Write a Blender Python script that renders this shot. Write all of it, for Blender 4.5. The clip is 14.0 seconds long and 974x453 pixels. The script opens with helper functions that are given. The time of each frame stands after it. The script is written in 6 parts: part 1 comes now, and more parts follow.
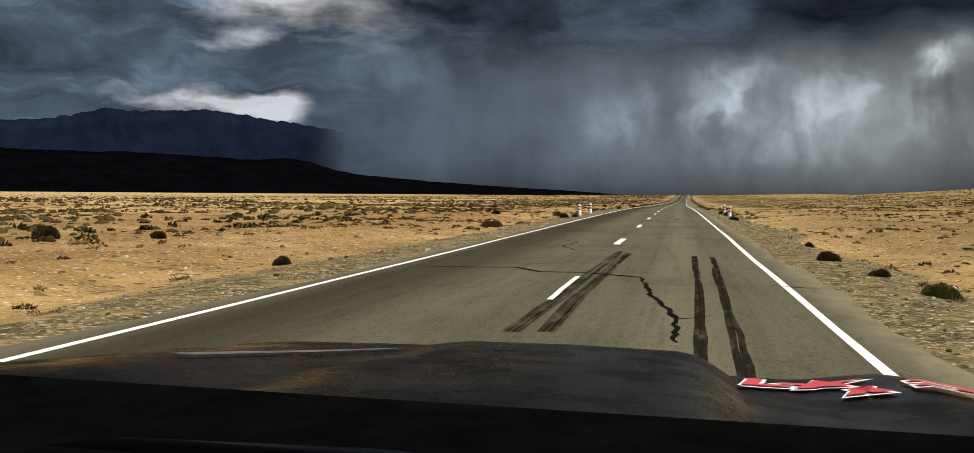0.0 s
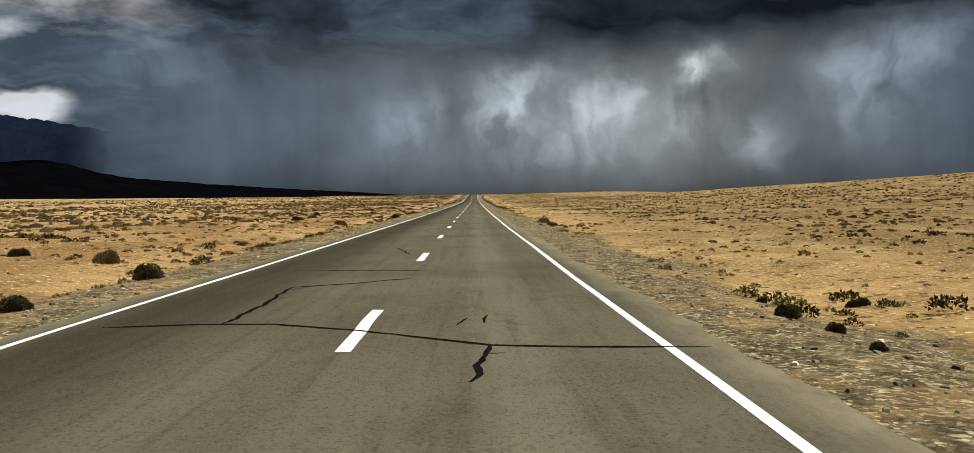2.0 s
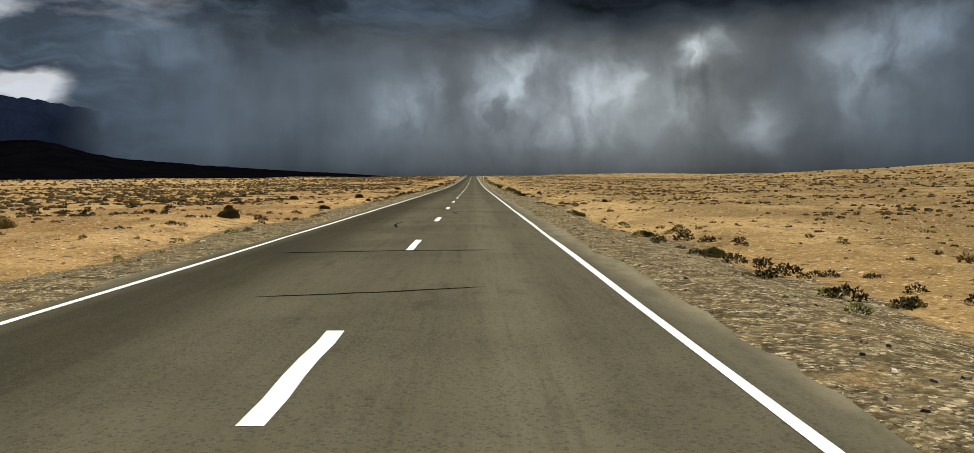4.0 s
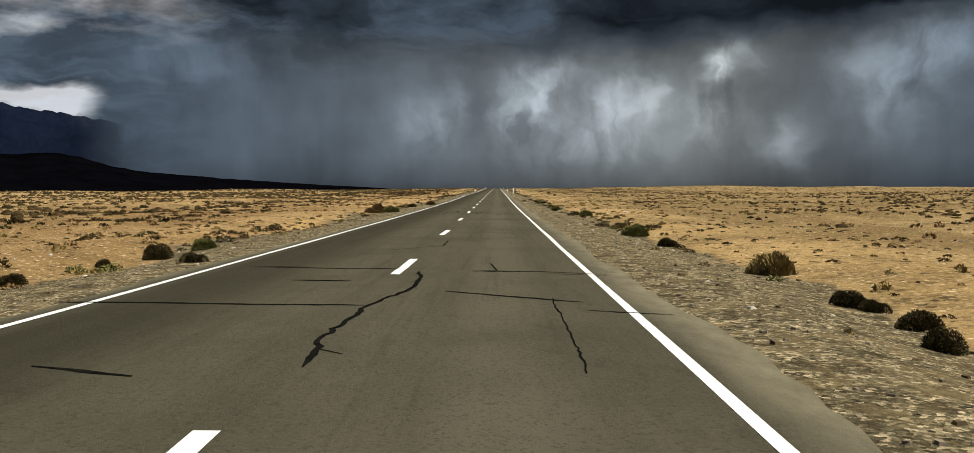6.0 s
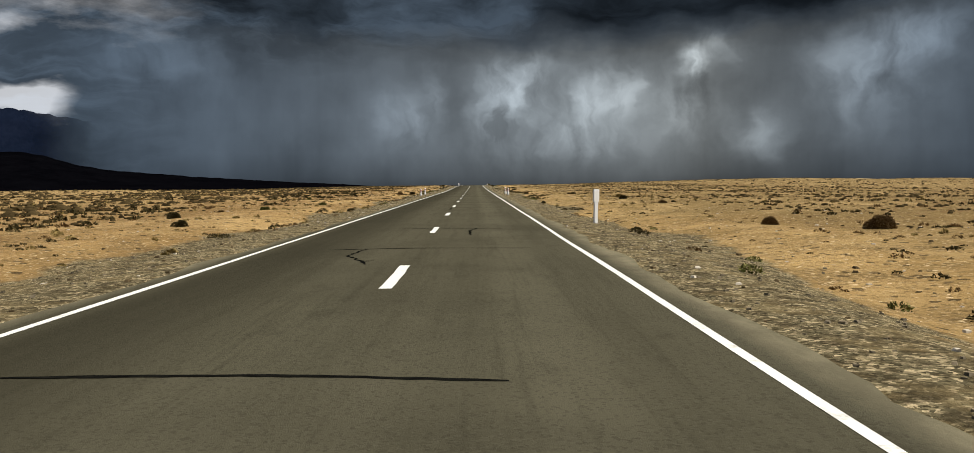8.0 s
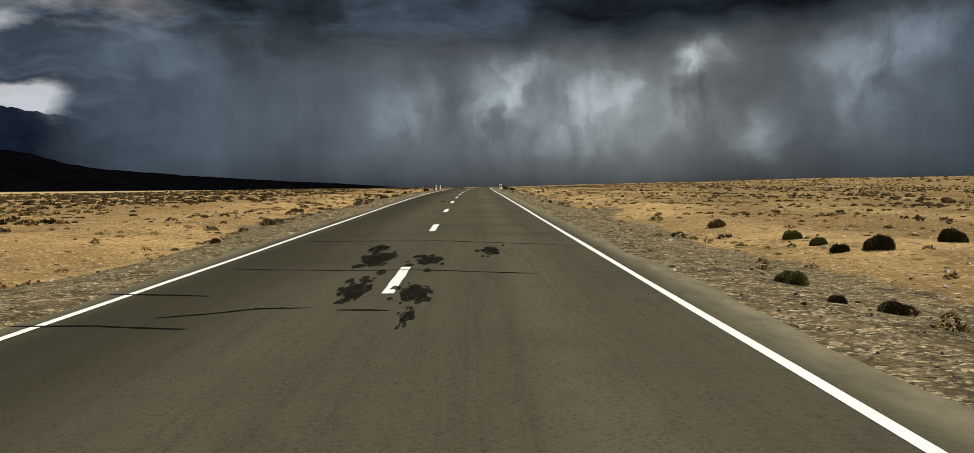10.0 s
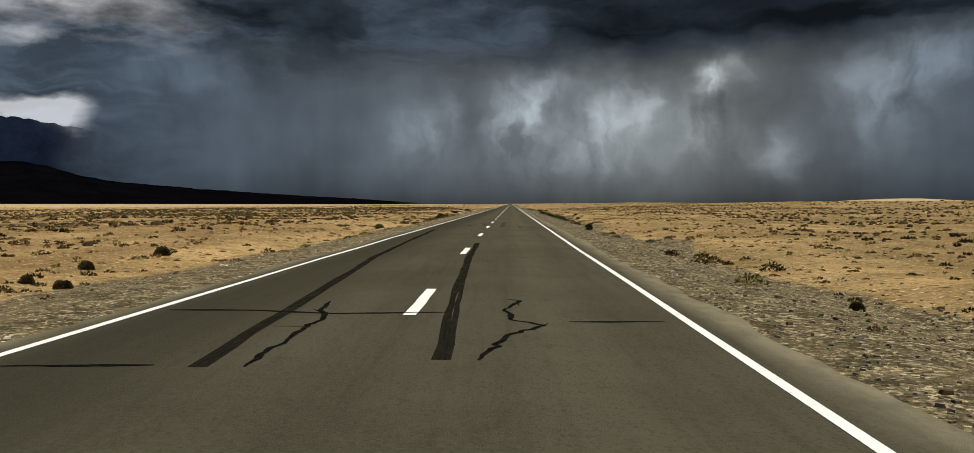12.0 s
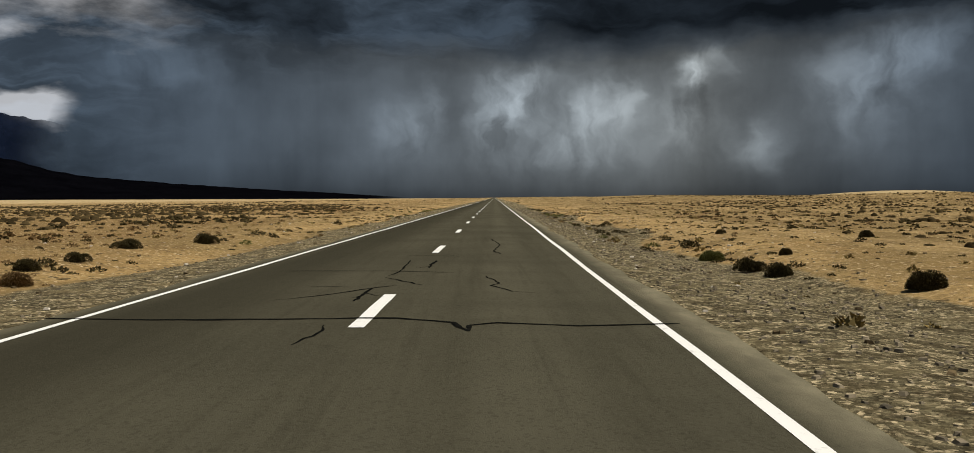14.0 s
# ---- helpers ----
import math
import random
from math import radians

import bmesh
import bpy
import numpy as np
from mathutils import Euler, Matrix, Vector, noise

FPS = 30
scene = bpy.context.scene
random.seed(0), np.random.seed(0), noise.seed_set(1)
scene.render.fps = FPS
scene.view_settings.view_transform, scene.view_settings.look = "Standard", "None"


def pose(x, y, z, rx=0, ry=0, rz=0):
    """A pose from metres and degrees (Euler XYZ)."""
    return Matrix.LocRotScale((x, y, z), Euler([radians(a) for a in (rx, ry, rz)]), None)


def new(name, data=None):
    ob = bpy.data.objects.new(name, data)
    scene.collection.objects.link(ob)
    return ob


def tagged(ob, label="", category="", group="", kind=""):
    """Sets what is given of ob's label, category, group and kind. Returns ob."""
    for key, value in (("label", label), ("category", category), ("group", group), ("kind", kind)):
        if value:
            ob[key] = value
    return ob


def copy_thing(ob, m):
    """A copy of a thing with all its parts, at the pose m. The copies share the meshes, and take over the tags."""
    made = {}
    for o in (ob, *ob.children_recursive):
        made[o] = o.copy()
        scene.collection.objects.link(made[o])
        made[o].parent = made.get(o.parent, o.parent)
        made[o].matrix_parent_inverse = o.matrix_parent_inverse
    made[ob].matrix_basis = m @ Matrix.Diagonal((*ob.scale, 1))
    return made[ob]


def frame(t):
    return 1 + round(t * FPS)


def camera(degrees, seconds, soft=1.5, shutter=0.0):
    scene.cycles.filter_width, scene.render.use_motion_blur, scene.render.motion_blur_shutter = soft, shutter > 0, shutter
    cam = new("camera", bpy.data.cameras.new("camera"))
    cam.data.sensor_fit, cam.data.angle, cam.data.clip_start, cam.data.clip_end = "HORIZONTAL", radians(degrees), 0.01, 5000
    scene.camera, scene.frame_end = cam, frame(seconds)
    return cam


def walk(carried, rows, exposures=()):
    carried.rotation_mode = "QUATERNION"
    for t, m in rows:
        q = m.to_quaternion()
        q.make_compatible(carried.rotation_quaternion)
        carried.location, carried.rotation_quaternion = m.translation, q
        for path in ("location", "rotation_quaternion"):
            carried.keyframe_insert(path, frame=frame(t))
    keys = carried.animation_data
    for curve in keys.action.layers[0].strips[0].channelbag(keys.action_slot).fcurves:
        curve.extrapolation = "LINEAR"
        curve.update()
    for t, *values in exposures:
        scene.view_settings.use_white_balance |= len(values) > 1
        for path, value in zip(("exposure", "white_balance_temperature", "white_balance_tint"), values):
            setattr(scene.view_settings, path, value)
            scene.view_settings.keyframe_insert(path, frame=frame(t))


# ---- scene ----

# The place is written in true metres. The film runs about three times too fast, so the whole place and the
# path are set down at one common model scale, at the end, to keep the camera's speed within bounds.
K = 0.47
LINE = 3.25         # edge line from the centre line

# ---- the line of the road: height along it and a slight bend to the right ----
GRADE_S = [-400, 0, 40, 80, 120, 160, 200, 260, 400, 440, 478, 518, 556, 596, 640, 750, 792, 831, 870, 909, 948, 987, 1030, 12000]
GRADE = [0.0, 0.0, 0.001, -0.003, -0.009, -0.006, -0.005, -0.003, -0.001, -0.0015, 0.0022, 0.0042, 0.0073, 0.0105,
         0.0075, 0.0075, 0.0108, 0.0130, 0.0070, 0.0055, 0.0022, 0.0005, 0.0005, 0.0005]
STEP_S = np.arange(-400.0, 12001.0, 2.0)
PROF = np.concatenate([[0.0], np.cumsum(np.interp(STEP_S[:-1] + 1.0, GRADE_S, GRADE) * 2.0)])
PROF -= np.interp(0.0, STEP_S, PROF)
TURN = np.interp(STEP_S, [-400, 90, 230, 830, 990, 12000], [radians(-0.55), radians(-0.55), 0.0, 0.0, radians(1.4), radians(1.4)])
BEND = np.concatenate([[0.0], np.cumsum(np.tan(TURN[:-1]) * 2.0)])
BEND -= np.interp(0.0, STEP_S, BEND)


def prof(s):
    return np.interp(s, STEP_S, PROF)


def bend(s):
    return np.interp(s, STEP_S, BEND)


def heading(s):
    return float(np.interp(s, STEP_S, TURN))


# ---- camera: seconds, metres right of the centre line, metres along the road, eye height, turn to the left of it, tilt, roll ----
ROWS = [
    (0.0, 1.728, 0.00, 1.290, 12.519, -2.113, -0.398),
    (0.5, 1.583, 39.15, 1.336, 9.293, -0.857, -0.687),
    (1.0, 1.416, 79.87, 1.405, 4.212, -0.202, -1.059),
    (1.5, 1.385, 118.89, 1.418, 0.539, -0.580, -0.121),
    (2.0, 1.365, 158.35, 1.409, -1.104, -2.033, 0.407),
    (2.5, 1.255, 198.97, 1.444, -2.330, -3.323, 0.472),
    (3.0, 1.307, 238.47, 1.429, -1.848, -3.278, 0.373),
    (3.5, 1.359, 277.98, 1.414, -1.365, -3.233, 0.274),
    (4.0, 1.411, 317.48, 1.398, -0.883, -3.188, 0.174),
    (4.5, 1.463, 356.99, 1.383, -0.400, -3.143, 0.075),
    (5.0, 1.515, 396.49, 1.368, 0.082, -3.098, -0.024),
    (5.5, 1.674, 436.01, 1.387, 0.750, -2.312, 0.145),
    (6.0, 1.732, 476.55, 1.369, 0.663, -2.252, 0.028),
    (6.5, 1.626, 516.29, 1.373, -0.082, -2.046, 0.034),
    (7.0, 1.412, 555.72, 1.382, -0.772, -2.194, 0.301),
    (7.5, 1.187, 596.08, 1.383, -0.753, -2.529, 0.595),
    (8.0, 1.138, 635.27, 1.385, -0.804, -2.541, 0.577),
    (8.5, 1.088, 674.46, 1.387, -0.854, -2.554, 0.559),
    (9.0, 1.039, 713.66, 1.390, -0.905, -2.566, 0.540),
    (9.5, 0.989, 752.85, 1.392, -0.955, -2.579, 0.522),
    (10.0, 0.940, 792.04, 1.394, -1.006, -2.591, 0.504),
    (10.5, 0.741, 831.23, 1.395, -1.084, -2.326, 0.622),
    (11.0, 0.900, 869.51, 1.433, -0.159, -1.675, 0.224),
    (11.5, 1.167, 908.95, 1.386, 0.827, -1.530, -0.006),
    (12.0, 1.188, 948.22, 1.350, 1.238, -1.490, -0.074),
    (12.5, 1.184, 987.20, 1.394, 0.781, -2.171, -0.110),
    (13.0, 1.204, 1026.84, 1.373, 0.741, -2.459, -0.063),
    (13.5, 1.378, 1065.96, 1.371, 0.744, -1.984, -0.020),
    (14.0, 1.494, 1105.38, 1.369, 0.502, -1.900, 0.176),
]

cam = camera(59.0, 14.0, soft=0.8)


def eye(row):
    t, lat, s, up, yaw, pitch, roll = row
    m = pose(0, 0, 0, 90 + pitch, roll, yaw - math.degrees(heading(s)))
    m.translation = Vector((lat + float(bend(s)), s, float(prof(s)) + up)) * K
    return t, m


walk(cam, [eye(r) for r in ROWS], [(0.0, 0.34), (1.2, 0.46), (2.2, 0.44), (5.0, 0.34), (7.5, 0.30), (10.0, 0.14), (12.5, 0.12), (14.0, 0.0)])

# ---- sun and sky ----
SUN_AZ, SUN_EL = radians(105), radians(64)      # to the right of the road and a little behind, high
lamp = bpy.data.lights.new("sun", "SUN")
lamp.energy, lamp.angle, lamp.color = 5.0, radians(0.6), (1.0, 0.94, 0.85)
sun = new("sun", lamp)
sun_dir = Vector((math.sin(SUN_AZ) * math.cos(SUN_EL), math.cos(SUN_AZ) * math.cos(SUN_EL), math.sin(SUN_EL)))
sun.rotation_euler = sun_dir.to_track_quat("Z", "Y").to_euler()
sun.location = (0, 0, 60)


class Net:
    """Short way of writing node trees."""

    def __init__(self, tree):
        self.tree = tree
        tree.nodes.clear()

    def add(self, kind, **sets):
        n = self.tree.nodes.new(kind)
        for k, v in sets.items():
            if k.startswith("i_"):
                key = k[2:]
                n.inputs[int(key) if key.isdigit() else key.replace("_", " ")].default_value = v
            elif k == "operation":
                n.operation = v
            elif k == "blend_type":
                n.blend_type = v
            elif k == "data_type":
                n.data_type = v
            elif k == "noise_dimensions":
                n.noise_dimensions = v
            elif k == "feature":
                n.feature = v
            elif k == "sky_type":
                n.sky_type = v
        return n

    def put(self, value, socket):
        if isinstance(value, bpy.types.NodeSocket):
            self.tree.links.new(value, socket)
        else:
            socket.default_value = value

    def m(self, op, a, b=0.0, c=0.0):
        n = self.add("ShaderNodeMath", operation=op)
        self.put(a, n.inputs[0]), self.put(b, n.inputs[1]), self.put(c, n.inputs[2])
        return n.outputs[0]

    def vec(self, a, b, c):
        n = self.add("ShaderNodeCombineXYZ")
        self.put(a, n.inputs[0]), self.put(b, n.inputs[1]), self.put(c, n.inputs[2])
        return n.outputs[0]

    def mix(self, f, a, b):
        n = self.add("ShaderNodeMix", data_type="RGBA")
        self.put(f, n.inputs[0])
        for v, k in ((a, 6), (b, 7)):
            self.put(v if isinstance(v, bpy.types.NodeSocket) else (*v, 1), n.inputs[k])
        return n.outputs[2]

    def noise(self, vector, scale, detail=4.0, rough=0.55, distort=0.0):
        n = self.add("ShaderNodeTexNoise")
        self.put(vector, n.inputs["Vector"])
        n.inputs["Scale"].default_value, n.inputs["Detail"].default_value = scale, detail
        n.inputs["Roughness"].default_value, n.inputs["Distortion"].default_value = rough, distort
        return n.outputs["Fac"]

    def ramp(self, f, *stops):
        """A smooth step from lo to hi, or a chain of (position, value)."""
        n = self.add("ShaderNodeValToRGB")
        el = n.color_ramp.elements
        while len(el) < len(stops):
            el.new(0.5)
        for e, (p, v) in zip(el, stops):
            e.position, e.color = p, ((v, v, v, 1) if isinstance(v, (int, float)) else (*v, 1))
        self.put(f, n.inputs[0])
        return n.outputs[0]


def storm_sky():
    world = bpy.data.worlds.new("storm_sky")
    scene.world = world
    world.use_nodes = True
    net = Net(world.node_tree)
    m = net.m
    way = net.add("ShaderNodeTexCoord").outputs["Generated"]
    sep = net.add("ShaderNodeSeparateXYZ")
    net.put(way, sep.inputs[0])
    x, y, z = sep.outputs
    az0 = m("MULTIPLY", m("ARCTAN2", x, y), 57.2958)
    el0 = m("MULTIPLY", m("ARCSINE", z), 57.2958)
    # billowing edges: the sky's coordinates are stirred by two scales of noise
    ca, ce = m("MULTIPLY", az0, 0.1), m("MULTIPLY", el0, 0.16)
    cloud = net.vec(ca, ce, 0.0)
    w1 = net.noise(cloud, 2.2, 4.0, 0.52)
    w2 = net.noise(net.vec(ca, ce, 7.3), 2.4, 4.0, 0.52)
    az = m("ADD", az0, m("MULTIPLY", m("SUBTRACT", w1, 0.5), 3.4))
    el = m("ADD", el0, m("MULTIPLY", m("SUBTRACT", w2, 0.5), 2.6))

    def blob(a, e, ra, re, power=1.0):
        da = m("DIVIDE", m("SUBTRACT", az, a), ra)
        de = m("DIVIDE", m("SUBTRACT", el, e), re)
        q = m("ADD", m("MULTIPLY", da, da), m("MULTIPLY", de, de))
        return m("MULTIPLY", m("EXPONENT", m("MULTIPLY", q, -1.0)), power)

    def total(spots):
        out = None
        for sp in spots:
            b = blob(*sp)
            out = b if out is None else m("ADD", out, b)
        return out

    big = net.noise(net.vec(m("MULTIPLY", az0, 0.13), m("MULTIPLY", el, 0.085), 0.0), 1.1, 5.0, 0.52)
    fine = net.noise(cloud, 4.0, 7.0, 0.62)
    billow = net.noise(net.vec(m("MULTIPLY", az, 0.16), m("MULTIPLY", el, 0.085), 9.0), 2.6, 5.0, 0.5)
    bands = net.noise(net.vec(m("MULTIPLY", az, 0.06), m("MULTIPLY", el, 0.20), 4.0), 1.5, 7.0, 0.58, 0.3)
    streak = net.noise(net.vec(m("MULTIPLY", az0, 0.55), m("MULTIPLY", el0, 0.045), 2.0), 1.4, 4.0, 0.6)
    # rain curtain: grey, dark at its foot, lit in patches where the cloud is thin
    foot = net.ramp(m("DIVIDE", el0, 12.0), (0.0, 0.40), (0.07, 0.66), (0.20, 0.98), (0.40, 1.08), (0.72, 0.85), (0.95, 0.60))
    # the rain is thickest to both sides, thinner over the road
    thin = net.ramp(m("DIVIDE", m("ADD", az0, 45.0), 90.0), (0.0, 0.62), (0.22, 0.66), (0.37, 0.74), (0.46, 1.02), (0.53, 1.22), (0.61, 1.18), (0.68, 0.92), (0.82, 0.76), (1.0, 0.66))
    grey = m("MULTIPLY", m("MULTIPLY", m("MULTIPLY", foot, thin), 0.118), m("ADD", 0.05, m("ADD", m("MULTIPLY", big, 1.5), m("MULTIPLY", streak, 0.22))))
    lit = total([(2.4, 6.5, 1.8, 1.9, 0.22), (4.0, 8.0, 1.3, 1.0, 0.10), (1.4, 4.6, 1.2, 1.6, 0.14), (8.0, 5.7, 1.9, 1.9, 0.14), (10.2, 6.2, 1.3, 1.4, 0.10), (6.3, 3.4, 2.0, 1.3, 0.09),
                 (-4.6, 4.4, 1.8, 1.5, 0.10), (-2.8, 6.2, 0.7, 1.6, 0.07), (14.4, 7.7, 0.7, 0.8, 0.42), (15.8, 8.8, 1.5, 1.0, 0.10), (13.6, 5.0, 1.3, 2.0, 0.10), (18.2, 3.2, 1.6, 1.2, 0.09),
                 (24.5, 6.8, 2.8, 2.6, 0.12), (27.5, 9.0, 2.6, 1.6, 0.09), (6.5, 4.6, 6.0, 2.6, 0.05), (14.0, 5.0, 3.0, 3.0, 0.035), (-20.0, 9.0, 4.5, 3.0, 0.06), (5.5, 2.6, 6.0, 1.3, 0.03)])
    lit = m("MULTIPLY", lit, net.ramp(billow, (0.34, 0.10), (0.64, 1.70)))
    curtain = m("ADD", grey, lit)
    # cloud deck above the curtain, in dark shelves
    shelf = net.ramp(bands, (0.34, 0.012), (0.50, 0.034), (0.66, 0.095))
    west = net.ramp(m("DIVIDE", m("ADD", az0, 45.0), 60.0), (0.10, 2.5), (0.27, 1.6), (0.42, 1.25), (0.60, 0.9), (1.0, 0.6))
    shelf = m("MULTIPLY", shelf, west)
    deck = net.ramp(m("DIVIDE", m("ADD", el, m("MULTIPLY", az0, -0.03)), 20.0), (0.40, 0.0), (0.54, 1.0))
    left_sky = net.ramp(m("DIVIDE", m("SUBTRACT", -17.0, az), 10.0), (0.0, 0.0), (1.0, 1.0))
    deck = m("MAXIMUM", deck, m("MULTIPLY", left_sky, 0.8))
    storm = m("ADD", m("MULTIPLY", curtain, m("SUBTRACT", 1.0, deck)), m("MULTIPLY", shelf, deck))
    storm_c = net.mix(m("MAXIMUM", deck, net.ramp(m("DIVIDE", m("ADD", az0, 30.0), 60.0), (0.10, 1.0), (0.5, 0.35), (0.75, 0.15), (1.0, 0.7))), (0.96, 1.02, 1.0), (0.72, 1.0, 1.36))
    mul = net.add("ShaderNodeMix", data_type="RGBA", blend_type="MULTIPLY")
    mul.inputs[0].default_value = 1.0
    net.put(storm_c, mul.inputs[6])
    net.put(net.vec(storm, storm, storm), mul.inputs[7])
    # the clearing over the mountains, broken by cloud
    gap = total([(-26.9, 5.3, 2.9, 1.05, 1.6), (-32.5, 5.9, 3.8, 0.8, 1.0), (-27.5, 13.6, 4.6, 2.0, 1.9), (-28.6, 10.0, 2.0, 0.6, 0.7), (-31.0, 9.2, 1.6, 0.4, 0.5), (-20.5, 11.2, 3.4, 2.2, 0.62)])
    gap = m("ADD", gap, m("MULTIPLY", m("SUBTRACT", net.noise(net.vec(ca, m("MULTIPLY", el0, 0.28), 3.0), 3.4, 7.0, 0.60), 0.5), 1.15))
    light = net.ramp(gap, (0.22, 0.0), (0.50, 0.10), (0.78, 0.25), (1.0, 0.42))
    # low down the rain cuts the clearing off in an upright edge
    cut = net.ramp(m("DIVIDE", m("SUBTRACT", -24.1, az), 1.8), (0.0, 0.0), (1.0, 1.0))
    veil = net.ramp(m("DIVIDE", m("SUBTRACT", -14.0, az), 14.0), (0.0, 0.0), (0.85, 1.0))
    veil = m("MAXIMUM", cut, m("MULTIPLY", veil, net.ramp(m("DIVIDE", m("SUBTRACT", el0, 6.6), 2.4), (0.0, 0.0), (1.0, 1.0))))
    light = m("MULTIPLY", light, veil)
    clear = net.add("ShaderNodeMix", data_type="RGBA", blend_type="ADD")
    clear.inputs[0].default_value = 1.0
    net.put(mul.outputs[2], clear.inputs[6])
    net.put(net.vec(light, light, m("MULTIPLY", light, 1.02)), clear.inputs[7])
    # open daylight overhead and behind, by the real sky
    sky = net.add("ShaderNodeTexSky", sky_type="NISHITA")
    sky.sun_disc = False
    sky.sun_elevation, sky.sun_rotation = SUN_EL, SUN_AZ
    sky.altitude = 3500
    open_sky = net.add("ShaderNodeBackground")
    open_sky.inputs["Strength"].default_value = 0.05
    net.put(sky.outputs[0], open_sky.inputs[0])
    front = net.add("ShaderNodeBackground")
    net.put(clear.outputs[2], front.inputs[0])
    high = net.ramp(m("DIVIDE", el0, 60.0), (0.40, 0.0), (0.85, 1.0))
    back = net.ramp(m("DIVIDE", m("ABSOLUTE", az0), 180.0), (0.38, 0.0), (0.62, 1.0))
    mix = net.add("ShaderNodeMixShader")
    net.put(m("MAXIMUM", high, back), mix.inputs[0])
    net.put(front.outputs[0], mix.inputs[1])
    net.put(open_sky.outputs[0], mix.inputs[2])
    out = net.add("ShaderNodeOutputWorld")
    net.put(mix.outputs[0], out.inputs[0])


storm_sky()

# ---- materials ----
def material(name):
    mat = bpy.data.materials.new(name)
    mat.use_nodes = True
    net = Net(mat.node_tree)
    bsdf = net.add("ShaderNodeBsdfPrincipled")
    out = net.add("ShaderNodeOutputMaterial")
    net.put(bsdf.outputs[0], out.inputs[0])
    coord = net.add("ShaderNodeTexCoord").outputs["Object"]
    return mat, net, bsdf, coord


def relief(net, bsdf, height, strength, distance):
    b = net.add("ShaderNodeBump")
    b.inputs["Strength"].default_value, b.inputs["Distance"].default_value = strength, distance
    net.put(height, b.inputs["Height"])
    net.put(b.outputs[0], bsdf.inputs["Normal"])


def stretched(net, coord, sx, sy, sz):
    n = net.add("ShaderNodeMapping")
    n.inputs["Scale"].default_value = (sx, sy, sz)
    net.put(coord, n.inputs["Vector"])
    return n.outputs[0]


def cells(net, vector, scale, rand=1.0):
    """Pebble-like cells: a random value for each, and the distance from its middle."""
    n = net.add("ShaderNodeTexVoronoi")
    net.put(vector, n.inputs["Vector"])
    n.inputs["Scale"].default_value, n.inputs["Randomness"].default_value = scale, rand
    sep = net.add("ShaderNodeSeparateColor")
    net.put(n.outputs["Color"], sep.inputs[0])
    return sep.outputs[0], sep.outputs[1], n.outputs["Distance"]


